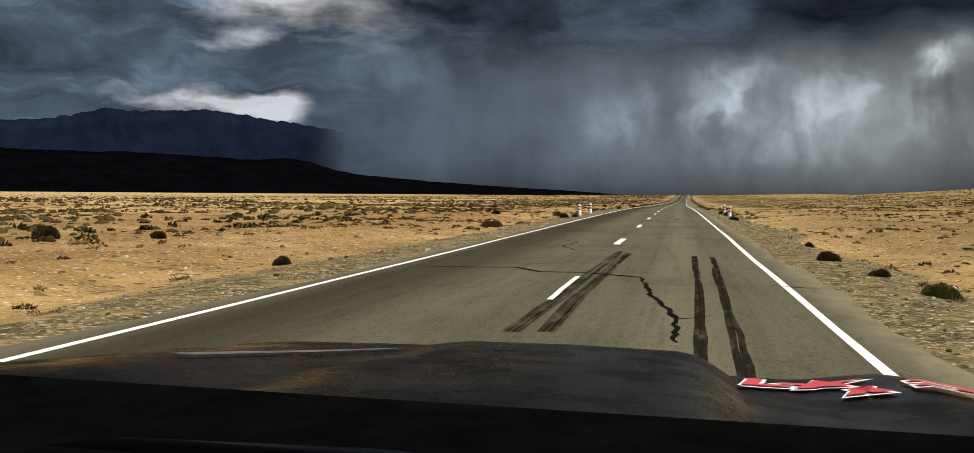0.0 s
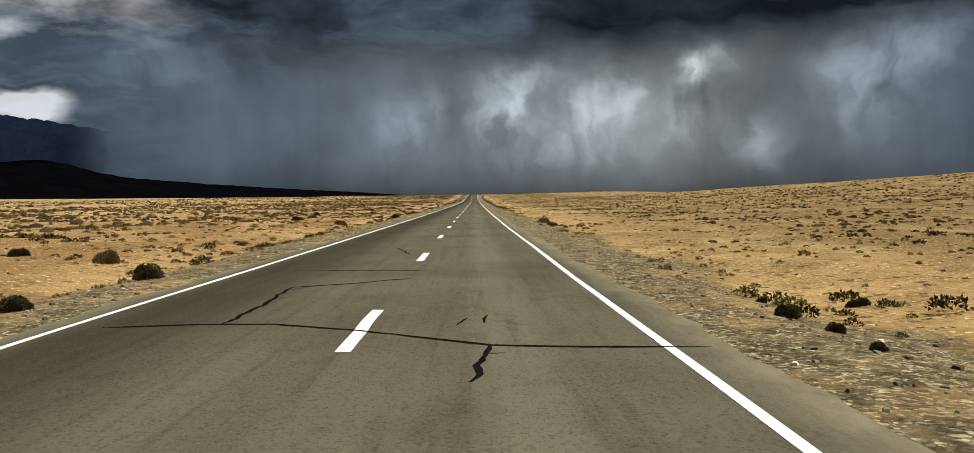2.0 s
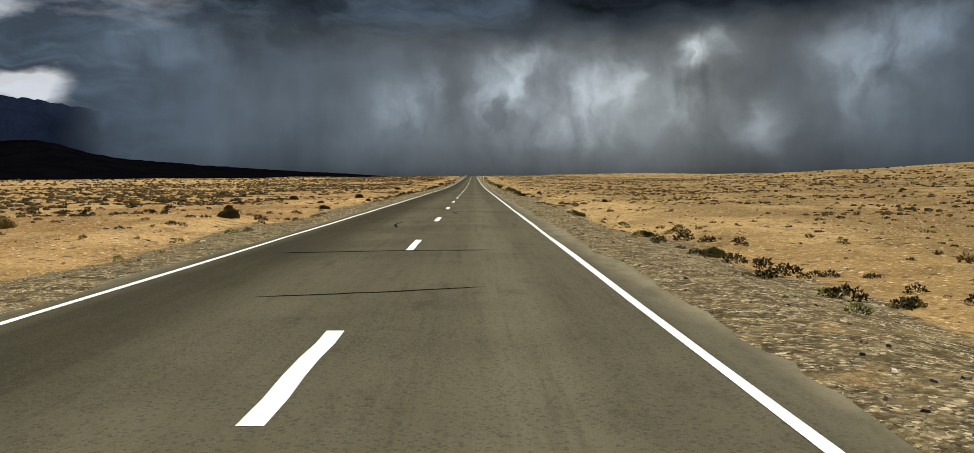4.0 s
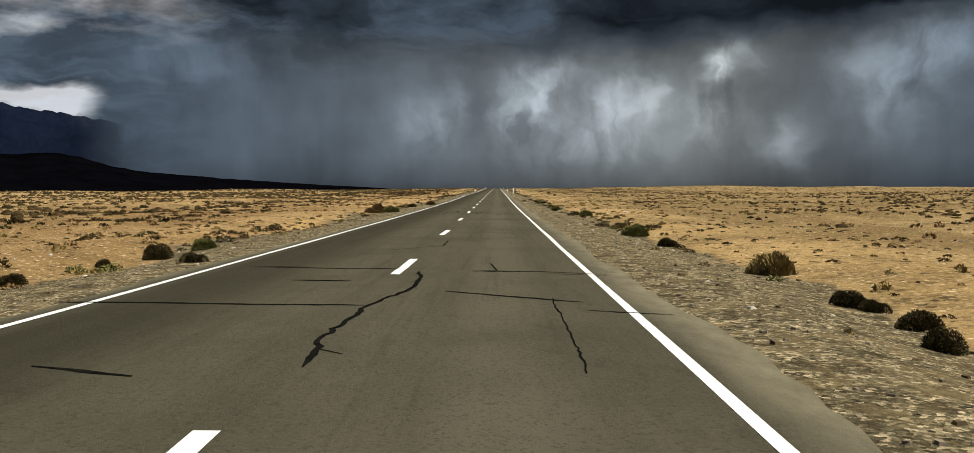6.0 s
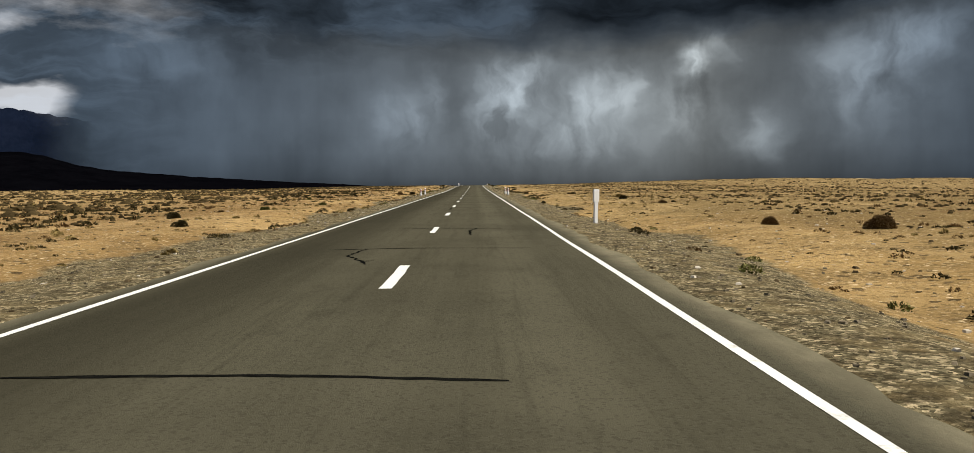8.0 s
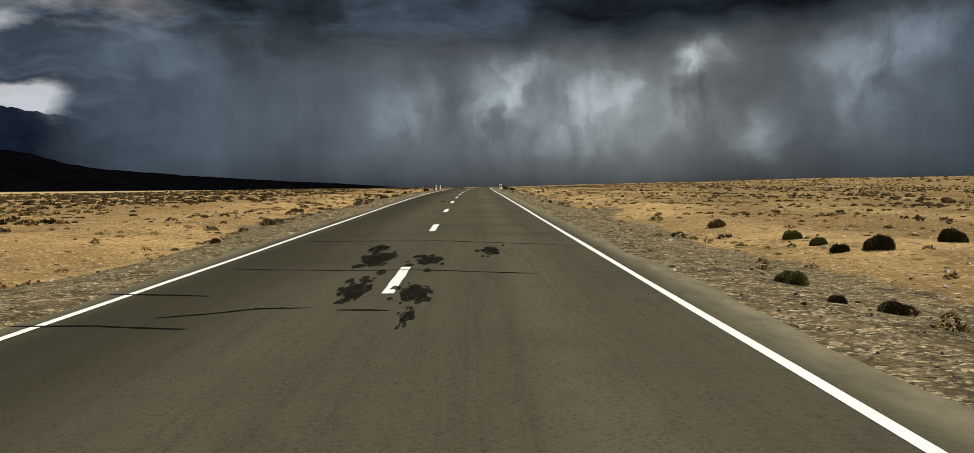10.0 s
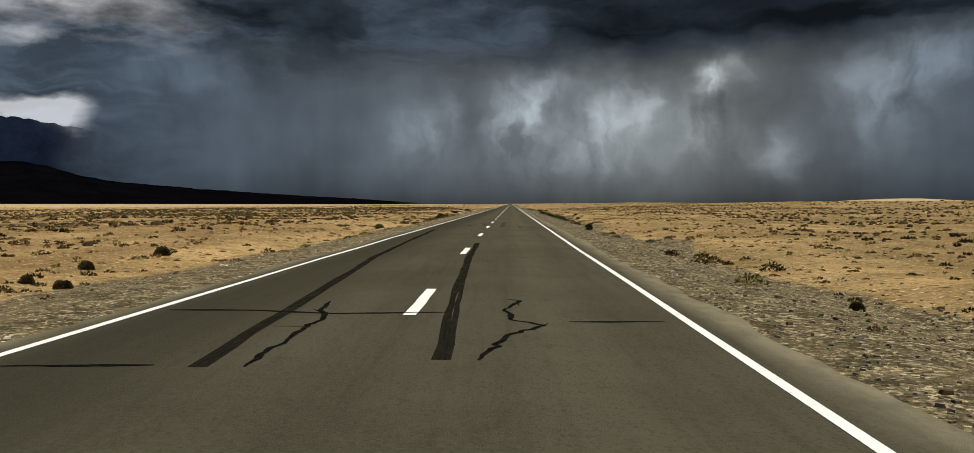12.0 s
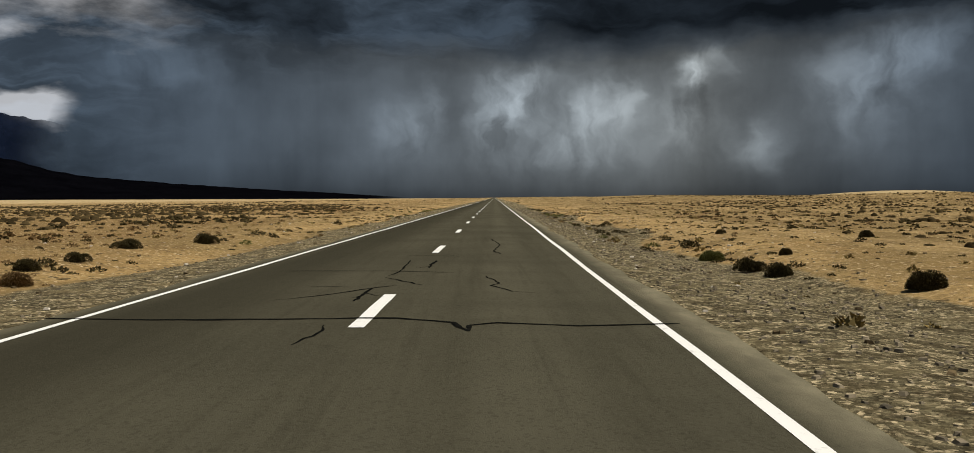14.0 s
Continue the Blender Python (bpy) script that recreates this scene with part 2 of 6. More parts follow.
def sand_material():
    """Tan desert sand: broad drifts, gravel, dark grit, dry tufts too small to build."""
    mat, net, bsdf, co = material("desert_sand")
    m = net.m
    stirred = net.add("ShaderNodeVectorMath", operation="ADD")
    warp = net.add("ShaderNodeTexNoise")
    net.put(co, warp.inputs["Vector"])
    warp.inputs["Scale"].default_value = 3.0
    net.put(co, stirred.inputs[0])
    shift = net.add("ShaderNodeVectorMath", operation="SCALE")
    net.put(warp.outputs["Color"], shift.inputs[0])
    shift.inputs["Scale"].default_value = 0.12
    net.put(shift.outputs[0], stirred.inputs[1])
    cw = stirred.outputs[0]
    broad = net.noise(co, 0.025, 4, 0.6)
    drift = net.noise(stretched(net, co, 1.0, 0.35, 1.0), 0.22, 5, 0.6)
    thick = net.noise(co, 0.09, 4, 0.65)
    pebble = net.noise(co, 2.6, 6, 0.7)
    grit = net.noise(co, 11.0, 5, 0.7)
    place = net.add("ShaderNodeSeparateXYZ")
    net.put(co, place.inputs[0])
    px, py = place.outputs[0], place.outputs[1]
    c = net.mix(net.ramp(broad, (0.35, 0.0), (0.65, 1.0)), (0.325, 0.204, 0.078), (0.270, 0.191, 0.075))
    # redder soil on the left plain, lens edge falloff painted in; paler further out
    c = net.mix(net.ramp(m("DIVIDE", px, -40.0), (0.12, 0.0), (0.26, 0.90)), c, (0.265, 0.150, 0.056))
    c = net.mix(net.ramp(m("DIVIDE", px, -80.0), (0.20, 0.0), (0.55, 0.80)), c, (0.520, 0.350, 0.150))
    # browner soil up the rise to the right, with lens edge falloff painted in
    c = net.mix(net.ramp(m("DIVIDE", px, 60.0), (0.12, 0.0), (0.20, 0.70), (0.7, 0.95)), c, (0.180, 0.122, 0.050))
    # greyer ground along the later stretch, its dimmer light painted in as darker colour
    c = net.mix(net.ramp(m("DIVIDE", py, 2000.0), (0.14, 0.0), (0.24, 0.35), (0.38, 0.35), (0.50, 0.60)), c, (0.235, 0.165, 0.070))
    c = net.mix(net.ramp(drift, (0.48, 0.0), (0.66, 0.45)), c, (0.60, 0.42, 0.19))
    c = net.mix(net.ramp(drift, (0.34, 0.6), (0.46, 0.0)), c, (0.22, 0.138, 0.056))
    # wind-blown pale sand caught just beyond the rubble
    berm = net.add("ShaderNodeAttribute")
    berm.attribute_name = "berm"
    c = net.mix(m("MULTIPLY", berm.outputs["Fac"], net.ramp(thick, (0.42, 0.05), (0.58, 0.70))), c, (0.53, 0.355, 0.145))
    gravel = net.noise(co, 0.55, 6, 0.70)
    speck = net.noise(co, 7.0, 4, 0.75)
    c = net.mix(m("MULTIPLY", net.ramp(gravel, (0.46, 0.0), (0.62, 1.0)), net.ramp(speck, (0.40, 0.15), (0.60, 0.85))), c, (0.125, 0.085, 0.038))
    c = net.mix(net.ramp(pebble, (0.59, 0.0), (0.66, 0.50)), c, (0.20, 0.140, 0.066))
    c = net.mix(net.ramp(grit, (0.60, 0.0), (0.68, 0.45)), c, (0.13, 0.095, 0.050))
    # pebbles and clods, each with its own tone
    ra, rb, dist = cells(net, cw, 4.4)
    size = m("MULTIPLY", m("SUBTRACT", ra, 0.66), m("ADD", 0.35, m("MULTIPLY", thick, 1.2)))
    spot = net.ramp(m("SUBTRACT", size, m("MULTIPLY", dist, 0.55)), (0.0, 0.0), (0.03, 0.9))
    c = net.mix(spot, c, net.mix(rb, (0.055, 0.040, 0.020), (0.17, 0.115, 0.055)))
    pa, pb, pd = cells(net, cw, 9.0)
    pale = net.ramp(m("SUBTRACT", m("MULTIPLY", m("SUBTRACT", pa, 0.80), 1.2), m("MULTIPLY", pd, 0.5)), (0.0, 0.0), (0.03, 0.9))
    c = net.mix(pale, c, (0.72, 0.57, 0.34))
    # loose grains, dark and light
    ga, gb, gd = cells(net, cw, 16.0)
    c = net.mix(net.ramp(ga, (0.80, 0.0), (0.90, 0.55)), c, (0.15, 0.105, 0.052))
    c = net.mix(net.ramp(gb, (0.84, 0.0), (0.94, 0.45)), c, (0.62, 0.46, 0.25))
    # far tufts, metre-wide
    ta, tb, td = cells(net, cw, 0.8)
    tuft = net.ramp(m("SUBTRACT", m("MULTIPLY", m("SUBTRACT", ta, 0.45), thick), m("MULTIPLY", td, 0.30)), (0.02, 0.0), (0.05, 0.88))
    away = net.add("ShaderNodeAttribute")
    away.attribute_name = "away"
    c = net.mix(m("MULTIPLY", tuft, away.outputs["Fac"]), c, net.mix(tb, (0.050, 0.038, 0.018), (0.13, 0.085, 0.036)))
    # rubble beside the asphalt
    verge = net.add("ShaderNodeAttribute")
    verge.attribute_name = "verge"
    sa, sb, sd = cells(net, cw, 24.0)
    clump = net.noise(co, 3.4, 6, 0.72)
    dust = net.noise(co, 1.6, 6, 0.72)
    rub = net.ramp(sa, (0.0, (0.020, 0.019, 0.013)), (0.28, (0.100, 0.088, 0.052)), (0.70, (0.215, 0.184, 0.106)), (1.0, (0.62, 0.50, 0.30)))
    rub = net.mix(net.ramp(clump, (0.42, 0.85), (0.54, 0.0)), rub, (0.038, 0.031, 0.018))
    rub = net.mix(net.ramp(dust, (0.46, 0.0), (0.66, 0.6)), rub, net.mix(verge.outputs["Fac"], (0.31, 0.222, 0.100), (0.185, 0.152, 0.080)))
    rub = net.mix(net.ramp(dust, (0.36, 0.6), (0.46, 0.0)), rub, (0.085, 0.072, 0.040))
    rag = m("ADD", verge.outputs["Fac"], m("MULTIPLY", m("SUBTRACT", net.noise(co, 0.7, 5, 0.65), 0.5), 0.9))
    c = net.mix(net.ramp(rag, (0.34, 0.0), (0.50, 0.95)), c, rub)
    # bare pale flats far out
    flat = net.add("ShaderNodeAttribute")
    flat.attribute_name = "flat"
    c = net.mix(m("MULTIPLY", flat.outputs["Fac"], net.ramp(broad, (0.35, 0.25), (0.6, 0.9))), c, (0.44, 0.34, 0.185))
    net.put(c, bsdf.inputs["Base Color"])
    bsdf.inputs["Roughness"].default_value = 0.95
    bsdf.inputs["Specular IOR Level"].default_value = 0.0
    relief(net, bsdf, m("ADD", m("ADD", m("MULTIPLY", pebble, 0.6), m("MULTIPLY", grit, 0.25)), m("MULTIPLY", sa, 0.12)), 0.9, 0.13)
    return mat


def asphalt_material():
    """Old sun-bleached asphalt: polished wheel tracks, oil-dark lane middles, fine aggregate, drips and scuffs."""
    mat, net, bsdf, co = material("old_asphalt")
    m = net.m
    lat = net.add("ShaderNodeAttribute")
    lat.attribute_name = "lat"
    side = m("ABSOLUTE", lat.outputs["Fac"])
    wob = net.noise(stretched(net, co, 1.0, 0.06, 1.0), 0.9, 4, 0.6)
    off = m("ADD", side, m("MULTIPLY", m("SUBTRACT", wob, 0.5), 0.7))
    across = m("ADD", lat.outputs["Fac"], m("MULTIPLY", m("SUBTRACT", wob, 0.5), 0.5))
    # the left lane is darker towards its edge; the right lane has a pale strip between its wheel tracks
    tracks = net.ramp(m("DIVIDE", m("ADD", across, 4.0), 8.0), (0.10, 0.25), (0.16, 0.0), (0.26, 0.1), (0.34, 0.45), (0.42, 0.55), (0.50, 0.35), (0.58, 0.55), (0.65, 0.40), (0.70, 0.95), (0.75, 0.85), (0.80, 0.35), (0.88, 0.5))
    broad = net.noise(stretched(net, co, 1.0, 0.12, 1.0), 0.8, 5, 0.6)
    patch = net.noise(co, 0.22, 4, 0.6)
    streak = net.noise(stretched(net, co, 1.0, 0.035, 1.0), 5.0, 5, 0.7)
    blot = net.noise(stretched(net, co, 1.0, 0.45, 1.0), 2.2, 6, 0.7)
    grain = net.noise(co, 60.0, 3, 0.8)
    c = net.mix(net.ramp(broad, (0.3, 0.0), (0.7, 1.0)), (0.056, 0.052, 0.033), (0.082, 0.076, 0.049))
    c = net.mix(m("MULTIPLY", tracks, 0.62), c, (0.168, 0.156, 0.104))
    c = net.mix(net.ramp(streak, (0.46, 0.0), (0.66, 0.22)), c, (0.140, 0.130, 0.090))
    c = net.mix(net.ramp(streak, (0.34, 0.28), (0.46, 0.0)), c, (0.034, 0.031, 0.021))
    c = net.mix(net.ramp(patch, (0.48, 0.0), (0.66, 0.4)), c, (0.042, 0.039, 0.026))
    c = net.mix(net.ramp(blot, (0.56, 0.0), (0.70, 0.35)), c, (0.032, 0.029, 0.020))
    ga, gb, gd = cells(net, co, 42.0)
    c = net.mix(net.ramp(ga, (0.55, 0.0), (1.0, 0.32)), c, (0.130, 0.120, 0.084))
    c = net.mix(net.ramp(gb, (0.72, 0.0), (0.95, 0.35)), c, (0.020, 0.019, 0.014))
    # left lane darkened further, partly lens edge falloff painted into the colour
    c = net.mix(net.ramp(m("DIVIDE", m("ADD", across, 4.0), 8.0), (0.09, 0.0), (0.14, 0.66), (0.24, 0.55), (0.38, 0.0)), c, (0.026, 0.0235, 0.0155))
    # asphalt colour darkened past the first stretch, standing in for dimmer ground light
    along = net.add("ShaderNodeSeparateXYZ")
    net.put(co, along.inputs[0])
    c = net.mix(net.ramp(m("DIVIDE", along.outputs[1], 2000.0), (0.13, 0.0), (0.22, 0.40), (0.40, 0.46), (0.50, 0.56)), c, (0.038, 0.035, 0.023))
    edge = net.ramp(m("DIVIDE", off, 4.4), (0.76, 0.0), (0.86, 0.80))
    c = net.mix(edge, c, net.mix(net.ramp(blot, (0.4, 0.0), (0.6, 1.0)), (0.222, 0.196, 0.126), (0.152, 0.136, 0.088)))
    net.put(c, bsdf.inputs["Base Color"])
    bsdf.inputs["Roughness"].default_value = 0.9
    bsdf.inputs["Specular IOR Level"].default_value = 0.0
    relief(net, bsdf, m("ADD", grain, m("MULTIPLY", ga, 0.4)), 0.6, 0.01)
    return mat


def paint_material(name, colour, dirt, wear=0.55):
    mat, net, bsdf, co = material(name)
    n = net.noise(co, 3.0, 5, 0.7)
    g = net.noise(co, 25.0, 4, 0.7)
    c = net.mix(net.ramp(net.m("ADD", net.m("MULTIPLY", n, 0.6), net.m("MULTIPLY", g, 0.4)), (wear, 0.0), (wear + 0.16, 0.8)), colour, dirt)
    net.put(c, bsdf.inputs["Base Color"])
    bsdf.inputs["Roughness"].default_value = 0.6
    relief(net, bsdf, g, 0.2, 0.004)
    return mat


def plain_material(name, colour, other, scale, rough=0.9, spec=0.0, by_piece=True):
    """Two tones by grain, and a shift from piece to piece."""
    mat, net, bsdf, co = material(name)
    n = net.noise(co, scale, 5, 0.65)
    f = net.ramp(n, (0.35, 0.0), (0.65, 1.0))
    if by_piece:
        geo = net.add("ShaderNodeNewGeometry")
        f = net.m("ADD", net.m("MULTIPLY", f, 0.4), net.m("MULTIPLY", geo.outputs["Random Per Island"], 0.6))
    net.put(net.mix(f, colour, other), bsdf.inputs["Base Color"])
    bsdf.inputs["Roughness"].default_value = rough
    bsdf.inputs["Specular IOR Level"].default_value = spec
    return mat


SAND = sand_material()
ASPHALT = asphalt_material()
ROAD_PAINT = paint_material("white_road_paint", (0.74, 0.73, 0.67), (0.24, 0.23, 0.18), 0.545)
WHITE = paint_material("white_post_paint", (0.82, 0.81, 0.78), (0.55, 0.47, 0.36), 0.60)
RED = paint_material("red_band_paint", (0.42, 0.025, 0.02), (0.25, 0.06, 0.04), 0.62)
def scuff_material(name="tyre_rubber_on_asphalt", thin=0.35, full=0.9):
    """Rubber rubbed into the asphalt, thin in places."""
    mat, net, bsdf, co = material(name)
    n = net.noise(stretched(net, co, 1.0, 0.25, 1.0), 6.0, 5, 0.7)
    net.put(net.mix(n, (0.006, 0.0056, 0.0045), (0.020, 0.018, 0.013)), bsdf.inputs["Base Color"])
    net.put(net.ramp(n, (0.36, thin), (0.56, full)), bsdf.inputs["Alpha"])
    bsdf.inputs["Roughness"].default_value = 0.9
    bsdf.inputs["Specular IOR Level"].default_value = 0.0
    return mat


TAR = plain_material("black_crack_tar", (0.004, 0.004, 0.0035), (0.010, 0.010, 0.008), 9.0, 0.9, 0.0, False)
SCUFF = scuff_material()
MIDDLING = scuff_material("worn_tyre_rubber", 0.12, 0.60)
FAINT = scuff_material("faint_tyre_rubber", 0.04, 0.34)
SKID = scuff_material("fresh_black_tyre_rubber", 0.72, 1.0)
LEAF_DARK = plain_material("dark_olive_leaf", (0.016, 0.014, 0.006), (0.100, 0.078, 0.032), 4.0)
LEAF_GREEN = plain_material("green_shrub_leaf", (0.040, 0.046, 0.013), (0.240, 0.225, 0.072), 4.0)
LEAF_DRY = plain_material("dry_brown_twig", (0.070, 0.042, 0.017), (0.240, 0.155, 0.066), 4.0)
LEAF_STRAW = plain_material("straw_tussock", (0.170, 0.125, 0.045), (0.300, 0.220, 0.085), 4.0)
CUSHION_LEAF = plain_material("cushion_plant_leaf", (0.010, 0.008, 0.004), (0.090, 0.064, 0.028), 11.0)
STEM = plain_material("grey_brown_stem", (0.060, 0.045, 0.028), (0.120, 0.090, 0.055), 6.0)
STONE = plain_material("verge_stone", (0.06, 0.052, 0.037), (0.30, 0.245, 0.16), 5.0)
DARK_STONE = plain_material("dark_pebble", (0.045, 0.033, 0.018), (0.150, 0.110, 0.058), 5.0)
PALE_STONE = plain_material("pale_boulder", (0.42, 0.36, 0.27), (0.62, 0.56, 0.45), 5.0)
RUBBER = plain_material("tyre_rubber", (0.014, 0.014, 0.014), (0.028, 0.027, 0.026), 20.0, 0.8, 0.3, False)


def rock_material(name, a, b):
    mat, net, bsdf, co = material(name)
    n = net.noise(co, 0.004, 6, 0.65)
    g = net.noise(co, 0.03, 5, 0.65)
    net.put(net.mix(net.ramp(net.m("ADD", net.m("MULTIPLY", n, 0.6), net.m("MULTIPLY", g, 0.4)), (0.38, 0.0), (0.62, 1.0)), a, b), bsdf.inputs["Base Color"])
    bsdf.inputs["Roughness"].default_value = 1.0
    bsdf.inputs["Specular IOR Level"].default_value = 0.0
    return mat, net, bsdf, co


# ---- mesh helpers ----
def mesh_object(name, verts, faces, mat, parent=None, smooth=False, label=""):
    me = bpy.data.meshes.new(name)
    me.from_pydata([tuple(v) for v in verts], [], faces)
    me.materials.append(mat)
    if smooth:
        me.polygons.foreach_set("use_smooth", [True] * len(me.polygons))
    ob = new(name, me)
    if parent is not None:
        ob.parent = parent
    if label:
        tagged(ob, label)
    return ob


def part(name, bm, mat, parent, label="", smooth=False):
    me = bpy.data.meshes.new(name)
    bm.to_mesh(me)
    bm.free()
    me.materials.append(mat)
    if smooth:
        me.polygons.foreach_set("use_smooth", [True] * len(me.polygons))
    ob = new(name, me)
    ob.parent = parent
    if label:
        tagged(ob, label)
    return ob


def smooth_step(a, b, x):
    q = np.clip((np.asarray(x, float) - a) / (b - a), 0, 1)
    return q * q * (3 - 2 * q)


class Waves:
    """Smooth random relief as a sum of waves, quick to take at many points."""

    def __init__(self, seed, length, count=14):
        r = np.random.RandomState(seed)
        a = r.uniform(0, 2 * np.pi, count)
        k = 2 * np.pi / (length * r.uniform(0.5, 2.0, count))
        self.kx, self.ky, self.ph = k * np.cos(a), k * np.sin(a), r.uniform(0, 2 * np.pi, count)

    def __call__(self, x, y):
        x, y = np.asarray(x, float), np.asarray(y, float)
        return sum(np.sin(kx * x + ky * y + p) for kx, ky, p in zip(self.kx, self.ky, self.ph)) / math.sqrt(len(self.kx))


W_FINE, W_MID, W_BIG = Waves(3, 2.5), Waves(5, 14), Waves(8, 120)
EDGE_R, EDGE_L = 3.85, 3.66      # edges of the asphalt, right and left of the centre line
EDGE_WAVE, EDGE_FINE = Waves(12, 5.0), Waves(14, 1.1)


RIDGE_S = [-200, 0, 150, 300, 400, 500, 600, 720, 850, 930, 1000, 1140, 1250, 1320, 1420, 1700]
RIDGE = [10.9, 10.4, 9.85, 9.2, 8.4, 6.6, 3.4, -1.8, -1.6, 0.9, 3.6, 4.6, 3.9, 4.6, 4.0, 4.4]
RIGHT_FALL = 0.86


def land(lat, s):
    """Height of the open ground at a place right of the centre line and along the road."""
    lat, s = np.asarray(lat, float), np.asarray(s, float)
    base = prof(s)
    side = np.abs(lat)
    edge = np.where(lat > 0, EDGE_R, EDGE_L)
    z = base - 0.10 * (1 - smooth_step(edge - 0.35, edge - 0.05, side)) - 0.02
    # ditch, then a low bank, then the plain
    z = z - 0.28 * smooth_step(edge + 0.8, edge + 3.2, side) + 0.22 * smooth_step(edge + 3.0, edge + 5.5, side)
    out = smooth_step(edge + 0.2, edge + 4.0, side)
    z = z + out * (0.035 * W_FINE(lat, s) + 0.09 * W_MID(lat, s)) + smooth_step(20, 90, side) * 0.45 * W_BIG(lat, s)
    # the plain to the left stays low; the ground to the right swells into a long low rise
    left = smooth_step(12, 160, -lat)
    z = z - left * (0.25 * (base - 1.0).clip(-3, 4) + 0.3) - smooth_step(30, 320, -lat) * 0.62 * (base + 1.3)
    ridge = np.interp(s, RIDGE_S, RIDGE)
    z = z - smooth_step(20, 260, lat) * RIGHT_FALL * (base + 1.3)
    z = z + ridge * smooth_step(8, 175, lat) * (1 - 0.7 * smooth_step(400, 1500, lat))
    return z + hills(lat, s)


def hills(lat, s):
    """Pale hills far off to the right."""
    return 21 * np.exp(-(((lat - 1330) / 230) ** 2 + ((s - 3900) / 500) ** 2)) + 15 * np.exp(-(((lat - 1800) / 420) ** 2 + ((s - 4200) / 500) ** 2))


def at(lat, s, dz=0.0):
    return Vector((lat + float(bend(s)), s, float(land(lat, s)) + dz))


# ---- ground: one sheet to the horizon ----
def grow(start, step, factor, end):
    out = [start]
    while out[-1] < end:
        out.append(out[-1] + step)
        step *= factor
    return out


lat_r = [0, 2, 3.4, 3.75, 3.9, 4.05, 4.2, 4.4, 4.7] + grow(5.0, 0.45, 1.05, 9800)
lats = np.array([-v for v in reversed(lat_r[1:])] + lat_r)
ss = np.array([-700, -400, -250, -160, -110] + list(np.arange(-80, 1330, 2.2)) + grow(1331.0, 2.0, 1.05, 10300))
gl, gs = np.meshgrid(lats, ss)
gz = land(gl, gs)
verts = np.stack([(gl + bend(gs)).ravel(), gs.ravel(), gz.ravel()], 1)
nl, ns = len(lats), len(ss)
idx = np.arange(nl * ns).reshape(ns, nl)
quads = np.stack([idx[:-1, :-1], idx[:-1, 1:], idx[1:, 1:], idx[1:, :-1]], -1).reshape(-1, 4)
ground = mesh_object("ground", verts.tolist(), quads.tolist(), SAND, smooth=True)
side = np.abs(gl) - np.where(gl > 0, EDGE_R, EDGE_L)
reach = np.where(gl > 0, np.interp(gs, [100, 160, 400, 900, 960], [2.6, 3.2, 3.4, 3.4, 3.9]), np.interp(gs, [0, 300, 420, 900, 1000], [2.4, 2.6, 3.8, 3.4, 2.8])) * (1 + 0.16 * W_MID(gl, gs))
strong = np.where(gl > 0, np.interp(gs, [250, 400, 900, 960], [0.52, 0.62, 0.62, 1.0]), np.interp(gs, [250, 400, 700, 830], [0.50, 0.62, 0.62, 0.66]))
verge = strong * (1 - smooth_step(0.75 * reach, 1.1 * reach, side)) * (side > -0.6)
ground.data.attributes.new("verge", "FLOAT", "POINT").data.foreach_set("value", verge.ravel().astype(float))
away = smooth_step(10, 40, np.abs(gl)) * (1 - 0.25 * smooth_step(0, 40, gl))
away = np.maximum(away, smooth_step(1180, 1300, gs) * (np.abs(gl) > 8))
ground.data.attributes.new("away", "FLOAT", "POINT").data.foreach_set("value", away.ravel().astype(float))
flats = np.maximum(smooth_step(330, 620, -gl), np.clip(hills(gl, gs) / 6, 0, 1))
ground.data.attributes.new("flat", "FLOAT", "POINT").data.foreach_set("value", flats.ravel().astype(float))
berm = smooth_step(0.80 * reach, 1.05 * reach, side) * (1 - smooth_step(1.2 * reach, 2.6 * reach, side))
ground.data.attributes.new("berm", "FLOAT", "POINT").data.foreach_set("value", berm.ravel().astype(float))
tagged(ground, "wide tan desert sand plain with grit and low drifts", "ground", kind="structure")


# ---- road: asphalt slab, lines, dashes ----
def strip(lat_a, lat_b, s_list, dz, thick=0.0):
    """A band along the road between two lines right of the centre, with sides if thick."""
    v, f = [], []
    for s in s_list:
        a, b = lat_a(s), lat_b(s)
        cx, z = float(bend(s)), float(prof(s))
        v += [(cx + a, s, z + dz), (cx + b, s, z + dz)]
        if thick:
            v += [(cx + a - 0.05, s, z + dz - thick), (cx + b + 0.05, s, z + dz - thick)]
    n = 4 if thick else 2
    for i in range(len(s_list) - 1):
        p, q = i * n, i * n + n
        f.append((p, p + 1, q + 1, q))
        if thick:
            f += [(p + 2, p, q, q + 2), (p + 1, p + 3, q + 3, q + 1)]
    return v, f


def road_lats(s):
    return [-EDGE_L - 0.08 * float(EDGE_WAVE(0, s)) - 0.035 * float(EDGE_FINE(0, s)), -LINE, -1.6, 0.0, 1.6, LINE, EDGE_R + 0.08 * float(EDGE_WAVE(9, s)) + 0.04 * float(EDGE_FINE(9, s))]


def camber(lat):
    return -0.010 * abs(lat)


